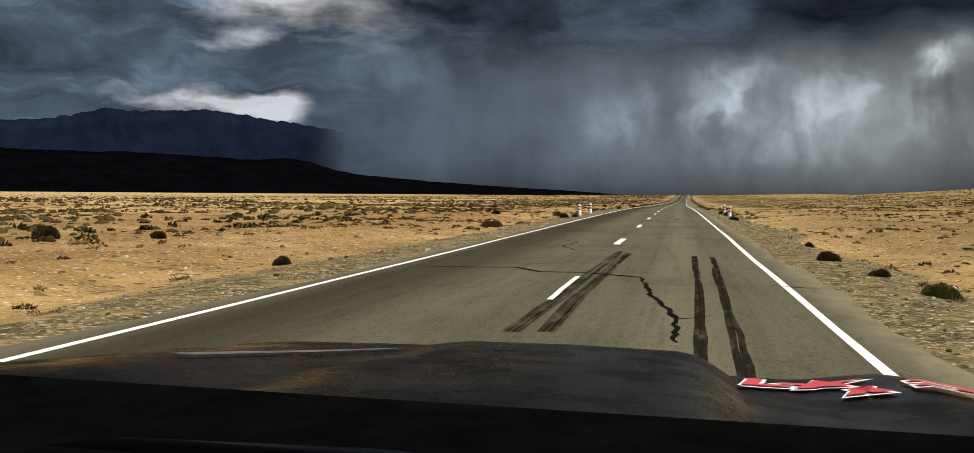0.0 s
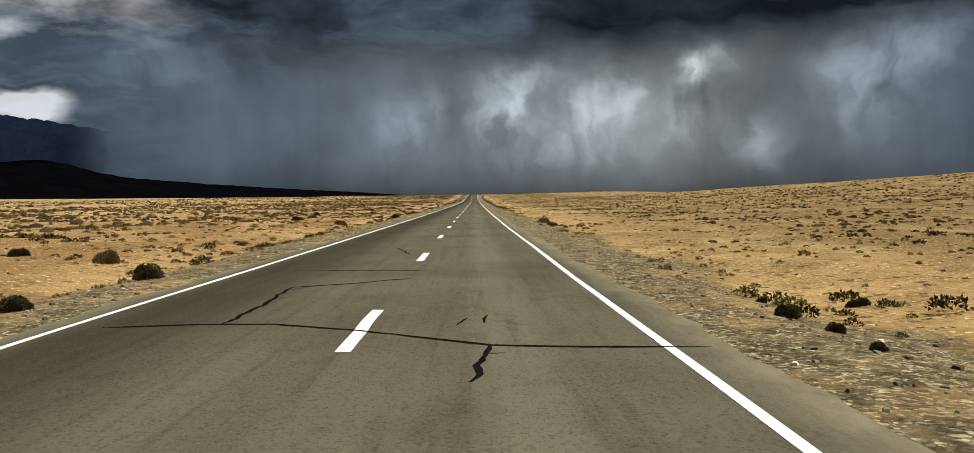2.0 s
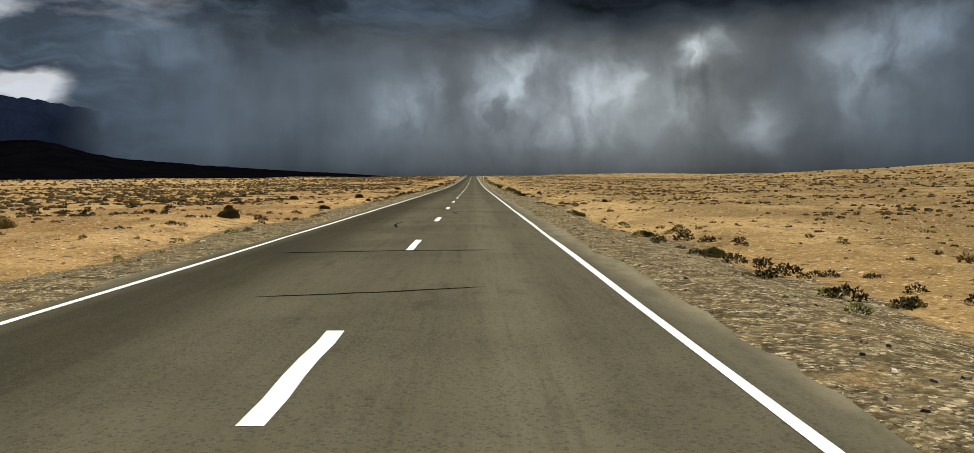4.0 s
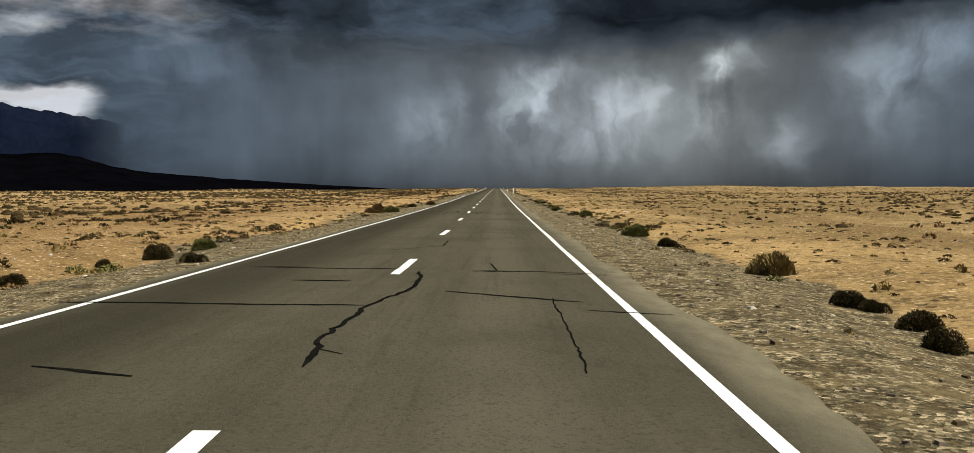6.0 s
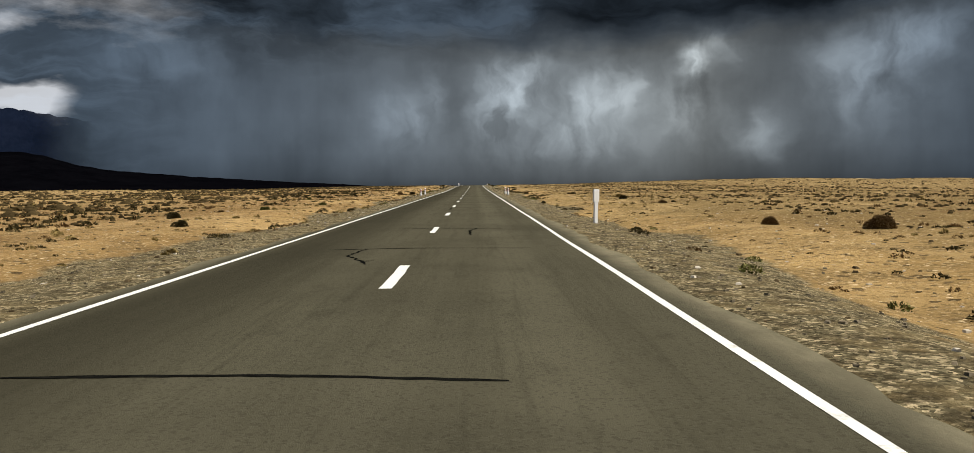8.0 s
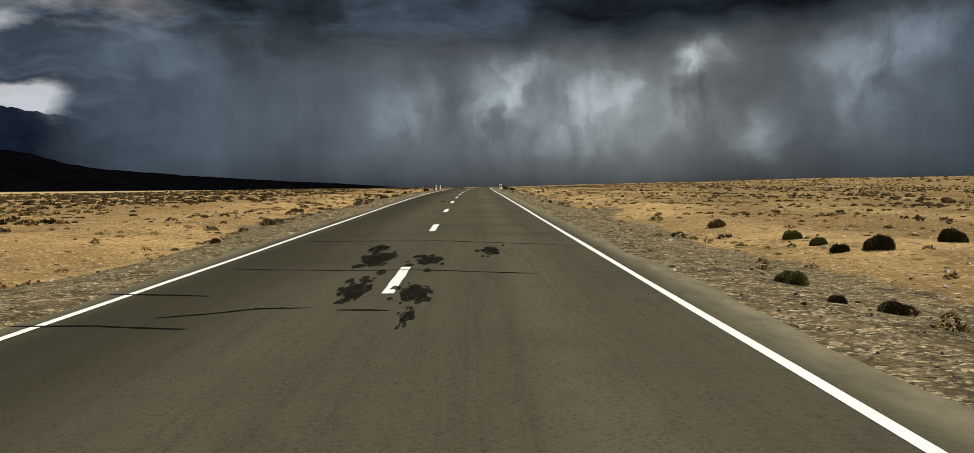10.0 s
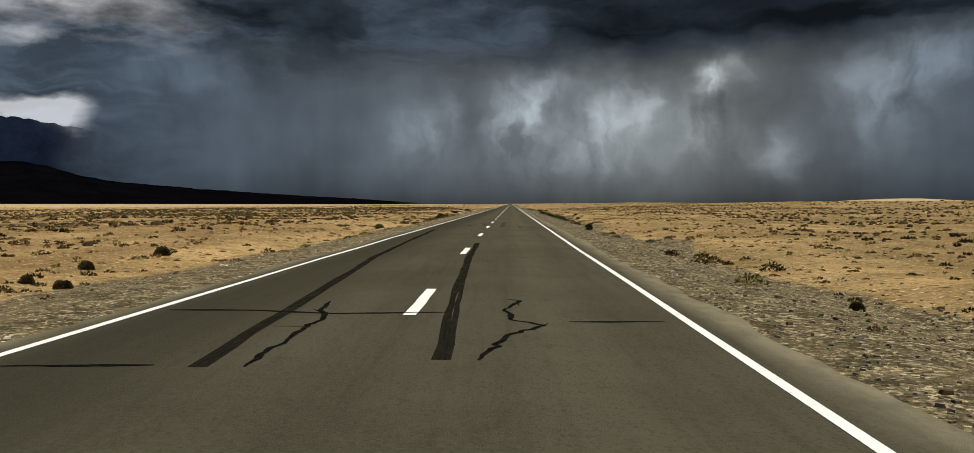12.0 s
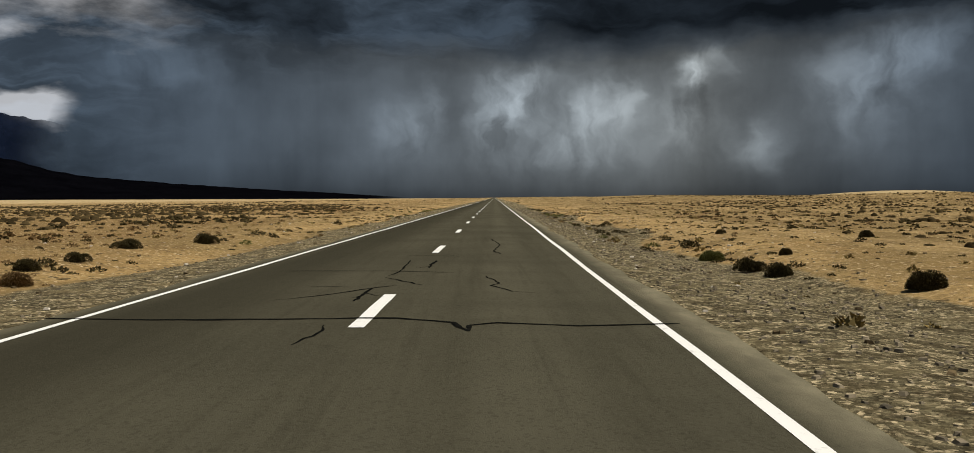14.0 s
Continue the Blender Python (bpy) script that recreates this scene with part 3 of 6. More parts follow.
road_s = list(np.arange(-90, 2, 2.0)) + list(np.arange(2, 1240, 0.5)) + list(np.arange(1240, 1400, 2.0)) + grow(1401.0, 3.0, 1.05, 6000)
rv, rf, rl = [], [], []
for s in road_s:
    ls = road_lats(s)
    cx, z = float(bend(s)), float(prof(s))
    for la in [ls[0] - 0.10] + ls + [ls[-1] + 0.10]:
        rv.append((cx + la, s, z + 0.035 + camber(la)))
        rl.append(la)
    rv[-1] = (rv[-1][0], s, z - 0.16)
    rv[-9] = (rv[-9][0], s, z - 0.16)
for i in range(len(road_s) - 1):
    for j in range(8):
        p = i * 9 + j
        rf.append((p, p + 1, p + 10, p + 9))
road = mesh_object("road", rv, rf, ASPHALT)
road.data.attributes.new("lat", "FLOAT", "POINT").data.foreach_set("value", rl)
tagged(road, "two-lane old grey asphalt road, cracked and tar-sealed, running straight", "road", kind="structure")


def ribbon(points, widths, name, mat, dz=0.004, parent=None):
    """A flat band on the asphalt along points (right of centre, along the road)."""
    v, f = [], []
    n = len(points)
    for i, ((la, s), w) in enumerate(zip(points, widths)):
        a, b = points[max(i - 1, 0)], points[min(i + 1, n - 1)]
        d = Vector((b[0] - a[0], b[1] - a[1])).normalized()
        for sg in (-1, 1):
            x, y = la + sg * d.y * w / 2, s - sg * d.x * w / 2
            v.append((x + float(bend(y)), y, float(prof(y)) + 0.035 + camber(x) + dz))
    for i in range(n - 1):
        p = i * 2
        f.append((p, p + 1, p + 3, p + 2))
    return mesh_object(name, v, f, mat, parent or road)


line_s = list(np.arange(-90, 1400, 3.0)) + grow(1401.0, 4.0, 1.06, 5000)
for side in (-1, 1):
    wav = Waves(20 + side, 9.0)
    ob = ribbon([(side * LINE + 0.012 * float(wav(0, s)), s) for s in line_s], [0.106 + 0.010 * float(wav(3, s)) for s in line_s], "edge_line", ROAD_PAINT)
    tagged(ob, "continuous white painted edge line")
DASH_END, PERIOD, DASH = 1.27, 12.0, 3.05      # far end of one dash, spacing, length
for i in range(-8, 190):
    e = DASH_END + PERIOD * i
    r = random.Random(i)
    mid = float(np.interp(e, [0, 480, 560, 800, 840, 885, 950], [0.20, 0.13, 0.02, -0.07, -0.15, -0.12, 0.06]))
    # one dash is half gone, another worn through along its middle
    for shift, wide in {1: ((0.03, 0.075),), 37: ((-0.055, 0.032), (0.05, 0.042))}.get(i, ((0.0, r.uniform(0.145, 0.17)),)):
        ribbon([(mid + shift + r.uniform(-0.012, 0.012), e - DASH * (1 - q)) for q in (0, 0.2, 0.4, 0.6, 0.8, 1)], [wide] * 6, "centre_dash", ROAD_PAINT)


# ---- mountains under the storm ----
MID_S = 500.0      # bearings are taken from the middle of the walk


def ridge_object(name, label, dist, depth, profile, rough, seed, mat):
    """A mountain range: bearings (degrees left of the road) and heights of its crest; its foot comes towards the road."""
    az = np.array([p[0] for p in profile])
    hh = np.array([p[1] for p in profile])
    a = np.linspace(az[0], az[-1], 260)
    h = np.interp(a, az, hh)
    w1, w2 = Waves(seed, 3.0, 10), Waves(seed + 1, 0.7, 10)
    v, f = [], []
    rings = 9
    for j in range(rings):
        q = j / (rings - 1)
        d = dist - depth * (1 - q)
        for b, top in zip(a, h):
            k = q ** 1.3
            z = top * k * (1 + 0.16 * (1 - q) * float(w1(b, q * 9))) + rough * k * float(w2(b, q * 2.0)) * min(top / 300, 1)
            rad = radians(b)
            v.append((d * math.sin(rad), MID_S + d * math.cos(rad), z - 6))
    n = len(a)
    for j in range(rings - 1):
        for i in range(n - 1):
            p = j * n + i
            f.append((p, p + 1, p + n + 1, p + n))
    base = len(v)
    for b in a:      # the far side falls away
        rad = radians(b)
        v.append(((dist + 120) * math.sin(rad), MID_S + (dist + 120) * math.cos(rad), -6))
    for i in range(n - 1):
        p = (rings - 1) * n + i
        f.append((p, p + 1, base + i + 1, base + i))
    ob = mesh_object(name, v, f, mat, smooth=True)
    return tagged(ob, label, "mountain", kind="structure")


def fading_rock(name, a, b, from_az, to_az):
    """Rock faded to transparent from one bearing on, standing in for a veil of rain."""
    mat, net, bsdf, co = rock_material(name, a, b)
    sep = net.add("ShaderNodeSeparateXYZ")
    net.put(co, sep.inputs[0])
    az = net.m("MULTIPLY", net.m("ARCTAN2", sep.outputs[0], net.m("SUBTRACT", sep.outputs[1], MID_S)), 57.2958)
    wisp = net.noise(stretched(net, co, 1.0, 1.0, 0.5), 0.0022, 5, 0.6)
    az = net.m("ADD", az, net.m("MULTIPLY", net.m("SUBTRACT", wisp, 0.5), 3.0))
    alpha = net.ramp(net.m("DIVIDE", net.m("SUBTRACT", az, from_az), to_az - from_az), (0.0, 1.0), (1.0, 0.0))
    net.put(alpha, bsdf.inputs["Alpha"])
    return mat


# cloud shadow over the mountains is painted in as near-black rock colour
FAR_ROCK = fading_rock("shadow_dark_mountain", (0.004, 0.007, 0.016), (0.008, 0.012, 0.025), -27.0, -23.4)
NEAR_ROCK = fading_rock("shadow_dark_foothill", (0.0008, 0.0008, 0.0013), (0.0022, 0.0022, 0.003), -6.5, -4.0)
ridge_object("mountain_far", "mountain range coloured blue-dark for cloud shadow, below a break in the clouds", 10000, 700,
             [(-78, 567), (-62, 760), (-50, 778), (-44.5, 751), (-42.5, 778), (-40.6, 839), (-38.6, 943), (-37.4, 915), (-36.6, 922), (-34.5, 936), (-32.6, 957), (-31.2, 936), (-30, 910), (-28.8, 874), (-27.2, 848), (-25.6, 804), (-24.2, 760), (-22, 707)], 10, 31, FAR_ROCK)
ridge_object("mountain_near", "foothill coloured black for cloud shadow, sloping down to the plain", 9200, 2200,
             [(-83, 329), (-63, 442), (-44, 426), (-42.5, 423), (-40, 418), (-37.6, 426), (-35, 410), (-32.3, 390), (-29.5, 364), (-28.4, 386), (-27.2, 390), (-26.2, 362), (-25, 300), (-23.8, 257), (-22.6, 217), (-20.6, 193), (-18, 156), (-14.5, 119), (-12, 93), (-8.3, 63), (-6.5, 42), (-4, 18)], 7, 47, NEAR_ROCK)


# ---- vehicle: the front end that the camera sets out over ----
def car_paint():
    mat, net, bsdf, co = material("black_car_paint")
    dust = net.noise(co, 5.0, 5, 0.65)
    fine = net.noise(co, 60.0, 4, 0.7)
    f = net.ramp(net.m("ADD", net.m("MULTIPLY", dust, 0.7), net.m("MULTIPLY", fine, 0.3)), (0.50, 0.0), (0.75, 0.5))
    net.put(net.mix(f, (0.0007, 0.0008, 0.0009), (0.0022, 0.0021, 0.0019)), bsdf.inputs["Base Color"])
    net.put(net.ramp(dust, (0.35, 0.16), (0.65, 0.34)), bsdf.inputs["Roughness"])
    bsdf.inputs["Specular IOR Level"].default_value = 0.06
    bsdf.inputs["IOR"].default_value = 1.25
    return mat


CAR_PAINT = car_paint()
DECAL_RED = paint_material("red_decal", (0.45, 0.05, 0.06), (0.50, 0.25, 0.25), 0.62)
DECAL_WHITE = paint_material("white_decal", (0.75, 0.74, 0.73), (0.45, 0.42, 0.40), 0.60)
# flat grey that paints the light reflected along the bonnet's crease
CREASE_SHINE = plain_material("grey_crease_shine", (0.06, 0.06, 0.06), (0.13, 0.13, 0.125), 14.0, 0.6, 0.1, False)
BLACK_TRIM = plain_material("black_trim", (0.0015, 0.0015, 0.0015), (0.003, 0.003, 0.003), 12.0, 0.9, 0.0, False)
CHROME = plain_material("wheel_rim_metal", (0.35, 0.35, 0.36), (0.45, 0.45, 0.46), 9.0, 0.4, 0.5, False)
CHROME.node_tree.nodes["Principled BSDF"].inputs["Metallic"].default_value = 0.9
LENS = plain_material("headlamp_lens", (0.45, 0.46, 0.48), (0.6, 0.6, 0.62), 7.0, 0.15, 0.5, False)
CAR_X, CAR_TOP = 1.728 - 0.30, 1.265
EYE_U, EYE_Z, FIT = 0.30, 1.29, 0.74      # the camera's place in the car; the bonnet is scaled about it to fit its view


def bonnet_height(u, y):
    """Height of the bonnet at u from the car's middle and y ahead of the camera."""
    a = abs(u)
    drop = [0.385, 0.39, 0.405, 0.45, 0.45, 0.43, 0.415, 0.435, 0.47] if u > 0 else [0.385, 0.388, 0.394, 0.404, 0.402, 0.398, 0.396, 0.398, 0.405]
    z = CAR_TOP - np.interp(a, [0.0, 0.30, 0.36, 0.43, 0.60, 0.72, 0.82, 0.95, 1.02], drop)
    z -= 0.35 * max(a - 1.12, 0) ** 1.5
    z += 0.10 * max(2.3 - y, 0) - 0.9 * max(y - 2.3, 0) ** 2
    return float(z)


# pulls bonnet points towards the eye, sized for the camera's view
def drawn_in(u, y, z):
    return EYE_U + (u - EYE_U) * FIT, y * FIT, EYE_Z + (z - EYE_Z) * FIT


def torus_wheel(bm, radius, width, inner):
    """A tyre or rim turned about the x axis."""
    prof_pts = [(inner, -width / 2), (radius * 0.93, -width / 2), (radius, -width * 0.36), (radius, width * 0.36), (radius * 0.93, width / 2), (inner, width / 2)]
    ring = []
    for k in range(28):
        a = 2 * math.pi * k / 28
        ring.append([bm.verts.new((w, r * math.cos(a), r * math.sin(a))) for r, w in prof_pts])
    for k in range(28):
        p, q = ring[k], ring[(k + 1) % 28]
        for i in range(len(p)):
            j = (i + 1) % len(p)
            bm.faces.new((p[i], p[j], q[j], q[i]))


def build_car():
    car = new("car")
    tagged(car, "black car with raised bonnet bulge and red-and-white decal, on the road", "car")
    us = np.concatenate([np.linspace(-1.38, -0.62, 18), np.linspace(-0.58, 0.58, 40), np.linspace(0.62, 1.30, 16)])
    ys = np.linspace(0.76, 2.78, 36)
    v, f = [], []
    for layer in (0.0, -0.03):
        for y in ys:
            for u in us:
                bow = (0.45 if u < 0 else 0.18) * max(abs(u) - 0.3, 0) ** 2
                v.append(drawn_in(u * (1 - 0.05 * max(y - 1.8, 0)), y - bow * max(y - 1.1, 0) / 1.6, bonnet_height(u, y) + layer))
    n, m = len(us), len(ys)
    for j in range(m - 1):
        for i in range(n - 1):
            p = j * n + i
            f.append((p, p + 1, p + n + 1, p + n))
            q = p + n * m
            f.append((q + n, q + n + 1, q + 1, q))
    edge = [i for i in range(n)] + [j * n + n - 1 for j in range(1, m)] + [(m - 1) * n + i for i in range(n - 2, -1, -1)] + [j * n for j in range(m - 2, 0, -1)]
    for a, b in zip(edge, edge[1:] + edge[:1]):
        f.append((b, a, a + n * m, b + n * m))
    bonnet = mesh_object("bonnet", v, f, CAR_PAINT, car, True)
    # body below: wings, nose, scuttle
    for sg in (-1, 1):
        bm = bmesh.new()
        bmesh.ops.create_cube(bm, size=1, matrix=Matrix.Translation((0.05 + sg * 0.92, 1.22, 0.62)) @ Matrix.Diagonal((0.10, 1.25, 0.50, 1)))
        bmesh.ops.bevel(bm, geom=bm.edges[:], offset=0.04, segments=2, affect="EDGES")
        part("wing", bm, CAR_PAINT, car)
        bm = bmesh.new()
        torus_wheel(bm, 0.33, 0.22, 0.20)
        wheel = part("wheel", bm, RUBBER, car, "dusty black tyre", True)
        wheel.location = (0.05 + sg * 0.80, 1.25, 0.355)
        bm = bmesh.new()
        torus_wheel(bm, 0.20, 0.18, 0.05)
        part("rim", bm, CHROME, wheel, "grey metal rim", True)
        bm = bmesh.new()
        bmesh.ops.create_cube(bm, size=1, matrix=Matrix.Translation((0.05 + sg * 0.70, 1.86, 0.70)) @ Matrix.Diagonal((0.38, 0.10, 0.16, 1)))
        bmesh.ops.bevel(bm, geom=bm.edges[:], offset=0.03, segments=2, affect="EDGES")
        part("headlight", bm, LENS, car, "clear headlamp")
    for name, y, z, dy, h, w in (("nose", 1.82, 0.62, 0.14, 0.46, 1.76), ("bumper", 1.92, 0.44, 0.16, 0.24, 1.90), ("scuttle", 0.84, 0.93, 0.10, 0.10, 1.76), ("dashboard", 0.47, 1.045, 0.66, 0.10, 1.94), ("underbody", 1.15, 0.44, 1.3, 0.18, 1.30)):
        bm = bmesh.new()
        bmesh.ops.create_cube(bm, size=1, matrix=Matrix.Translation((0.05, y, z)) @ Matrix.Diagonal((w, dy, h, 1)))
        bmesh.ops.bevel(bm, geom=bm.edges[:], offset=0.03, segments=2, affect="EDGES")
        part(name, bm, BLACK_TRIM if name != "nose" else CAR_PAINT, car)

    def decal(points, mat, name, lift, parent):
        """A flat sticker on the bonnet: outline in bonnet coordinates."""
        bm = bmesh.new()
        bm.faces.new([bm.verts.new((x, y, 0)) for x, y in points])
        bmesh.ops.triangulate(bm, faces=bm.faces[:])
        for _ in range(2):
            bmesh.ops.subdivide_edges(bm, edges=bm.edges[:], cuts=1, use_grid_fill=True)
        for vert in bm.verts:
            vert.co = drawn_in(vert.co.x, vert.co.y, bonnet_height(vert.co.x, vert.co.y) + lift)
        return part(name, bm, mat, parent)

    def bar(x, y, w, d, slant=0.0):
        return [(x - w / 2, y - d / 2), (x + w / 2, y - d / 2), (x + w / 2 + slant, y + d / 2), (x - w / 2 + slant, y + d / 2)]

    # strip of painted shine along the crease
    decal([(-0.82, 1.70), (-0.76, 1.70), (-0.42, 2.20), (-0.44, 2.21)], CREASE_SHINE, "crease_shine", 0.004, bonnet)
    star = []
    for k in range(10):
        r = 0.11 if k % 2 == 0 else 0.045
        a = math.pi / 2 + k * math.pi / 5
        star.append((0.62 + r * math.cos(a), 2.20 + 0.9 * r * math.sin(a)))
    big = [(0.62 + (x - 0.62) * 1.25, 2.20 + (y - 2.20) * 1.25) for x, y in star]
    decal(big, DECAL_WHITE, "decal_border", 0.004, bonnet)
    decal(star, DECAL_RED, "decal_star", 0.008, bonnet)
    for x, y, w, d, sl in ((0.45, 2.22, 0.035, 0.15, 0.03), (0.51, 2.16, 0.08, 0.04, 0.0), (0.66, 2.03, 0.04, 0.11, 0.04), (0.72, 2.03, 0.04, 0.11, -0.04),
                           (0.86, 2.13, 0.12, 0.035, 0.0), (0.91, 2.09, 0.035, 0.07, 0.0), (0.86, 2.05, 0.12, 0.035, 0.0)):
        decal(bar(x, y, w + 0.02, d + 0.025, sl), DECAL_WHITE, "decal_border", 0.004, bonnet)
        decal(bar(x, y, w, d, sl), DECAL_RED, "decal_bar", 0.008, bonnet)
    car.matrix_basis = pose(CAR_X, 0, float(prof(0.0)), 0, 0, 0)


build_car()


# ---- marker posts ----
def build_post(height):
    """A round concrete delineator: flared foot, shaft with two red bands, domed top."""
    post = new("marker_post")
    r = 0.085

    def turned(name, pts, mat, cap=False, label=""):
        bm = bmesh.new()
        rows = []
        for z, rad in pts:
            rows.append([bm.verts.new((rad * math.cos(a), rad * math.sin(a), z)) for a in np.linspace(0, 2 * math.pi, 20, endpoint=False)])
        for p, q in zip(rows, rows[1:]):
            for i in range(20):
                bm.faces.new((p[i], p[(i + 1) % 20], q[(i + 1) % 20], q[i]))
        if cap:
            bm.faces.new(rows[-1])
        bm.normal_update()
        return part(name, bm, mat, post, label, True)

    h = height
    turned("foot", [(-0.12, 0.125), (0.02, 0.125), (h * 0.34, 0.115), (h * 0.44, r + 0.004), (h * 0.49, r)], WHITE)
    turned("band", [(h * 0.49, r + 0.002), (h * 0.60, r + 0.002)], RED, label="faded red painted band")
    turned("shaft", [(h * 0.60, r), (h * 0.74, r)], WHITE)
    turned("band", [(h * 0.74, r + 0.002), (h * 0.86, r + 0.002)], RED, label="faded red painted band")
    turned("cap", [(h * 0.86, r), (h * 0.95, r), (h * 0.985, r * 0.8), (h, r * 0.4)], WHITE, True)
    return tagged(post, "white concrete marker post with two red bands on the verge", "marker post", "marker posts along the verge")


first_post = build_post(0.72)
post_spots = [(4.80, 54.6, 2), (-4.42, 55.0, -2), (4.80, 60.2, -3), (-4.45, 62.2, 2), (4.75, 729.0, 1), (-4.75, 729.0, -2), (4.60, 913.8, 2), (-4.70, 914.4, -4),
              (4.55, 923.8, -3), (-4.65, 924.8, 3), (4.75, 737.0, -2), (-4.75, 737.0, 2)]
for k, (la, s, lean) in enumerate(post_spots):
    m = Matrix.Translation(at(la, s)) @ pose(0, 0, 0, lean * 0.6, lean, 40 * k)
    if k == 0:
        first_post.matrix_basis = m
    else:
        copy_thing(first_post, m)


def build_distance_post():
    post = new("kilometre_post")
    for name, z0, z1, w, mat in (("shaft", -0.1, 0.72, 0.17, WHITE), ("plate", 0.72, 1.18, 0.27, WHITE)):
        bm = bmesh.new()
        bmesh.ops.create_cube(bm, size=1, matrix=Matrix.Translation((0, 0, (z0 + z1) / 2)) @ Matrix.Diagonal((w, 0.07, z1 - z0, 1)))
        bmesh.ops.bevel(bm, geom=bm.edges[:], offset=0.012, segments=2, affect="EDGES")
        part(name, bm, mat, post)
    tagged(post, "slim white distance post standing on the sandy verge", "roadside post")
    post.matrix_basis = Matrix.Translation(at(5.3, 665.0)) @ pose(0, 0, 0, 0, 2, 38)


build_distance_post()


# ---- drain mouth beside the road ----
def build_culvert(la, s):
    """A low culvert headwall; its solid black face stands in for the shaded mouth."""
    thing = new("culvert")
    for name, box, mat in (("headwall", (0, 0.16, 0.17, 1.25, 0.10, 0.40), BLACK_TRIM), ("coping", (0.0, 0.10, 0.39, 1.35, 0.28, 0.06), STONE), ("wing_wall", (-0.62, 0.02, 0.12, 0.12, 0.30, 0.40), STONE), ("wing_wall", (0.62, 0.02, 0.12, 0.12, 0.30, 0.40), PALE_STONE)):
        x, y, z, w, d, h = box
        bm = bmesh.new()
        bmesh.ops.create_cube(bm, size=1, matrix=Matrix.Translation((x, y, z)) @ Matrix.Diagonal((w, d, h, 1)))
        bmesh.ops.bevel(bm, geom=bm.edges[:], offset=0.02, segments=2, affect="EDGES")
        part(name, bm, mat, thing)
    tagged(thing, "low dark culvert mouth with a thin stone coping in the sand", "culvert")
    thing.matrix_basis = Matrix.Translation(at(la, s, -0.05)) @ pose(0, 0, 0, 0, 0, -6) @ Matrix.Diagonal((0.66, 0.8, 0.55, 1))


build_culvert(6.72, 569.49)


# ---- pale boulders on the verge ----
def build_boulder():
    """A flat, rough-cornered block of pale stone."""
    stone = new("boulder")
    bm = bmesh.new()
    bmesh.ops.create_icosphere(bm, subdivisions=2, radius=0.5)
    r = random.Random(61)
    for vert in bm.verts:
        vert.co *= r.uniform(0.84, 1.1)
        vert.co.x += 0.12 * vert.co.y
        vert.co.z = max(-0.14, min(0.2, vert.co.z * 0.62))
    part("rock", bm, PALE_STONE, stone)
    return tagged(stone, "flat pale boulder lying on the sandy verge", "boulder", "pale boulders on the verge")


boulder = build_boulder()
spots = ((4.50, 562.3, 0.30), (10.18, 533.0, 0.46), (5.90, 52.4, 0.30), (4.88, 128.2, 0.17), (7.54, 851.0, 0.23), (6.66, 407.9, 0.18))
for n_at, (la, s, w) in enumerate(spots):
    m_at = Matrix.Translation(at(la, s, 0.04 * w)) @ pose(0, 0, 0, 0, 0, 57 * n_at) @ Matrix.Diagonal((w, w * 0.8, w * 0.8, 1))
    if n_at + 1 < len(spots):
        copy_thing(boulder, m_at)
    else:
        boulder.matrix_basis = m_at


# ---- shrubs ----
def leaves(rng, count, r, h, leaf, lumps=5, up=0.35):
    """Leaf blades spread through a lumpy dome: arrays of corner points and faces."""
    cx = rng.uniform(-0.45, 0.45, (lumps, 2)) * r
    cr = rng.uniform(0.45, 0.75, lumps) * r
    ch = rng.uniform(0.65, 1.0, lumps) * h
    k = rng.randint(0, lumps, count)
    a = rng.uniform(0, 2 * np.pi, count)
    e = np.arcsin(rng.uniform(0.02, 1.0, count))
    q = rng.uniform(0.55, 1.0, count) ** 0.5
    p = np.stack([cx[k, 0] + cr[k] * np.cos(a) * np.cos(e) * q, cx[k, 1] + cr[k] * np.sin(a) * np.cos(e) * q, ch[k] * np.sin(e) * q + 0.02], 1)
    out = np.stack([np.cos(a) * np.cos(e), np.sin(a) * np.cos(e), np.sin(e) + up], 1) + rng.normal(0, 0.35, (count, 3))
    out /= np.linalg.norm(out, axis=1)[:, None]
    side = np.cross(out, rng.normal(0, 1, (count, 3)))
    side /= np.linalg.norm(side, axis=1)[:, None]
    ln = leaf * rng.uniform(0.7, 1.5, count)[:, None]
    wd = ln * 0.36
    pts = np.stack([p - out * ln * 0.45 + side * wd, p - out * ln * 0.45 - side * wd, p + out * ln * 0.75], 1).reshape(-1, 3)
    i = np.arange(count)[:, None] * 3
    return pts, (i + np.array([0, 1, 2])).tolist()


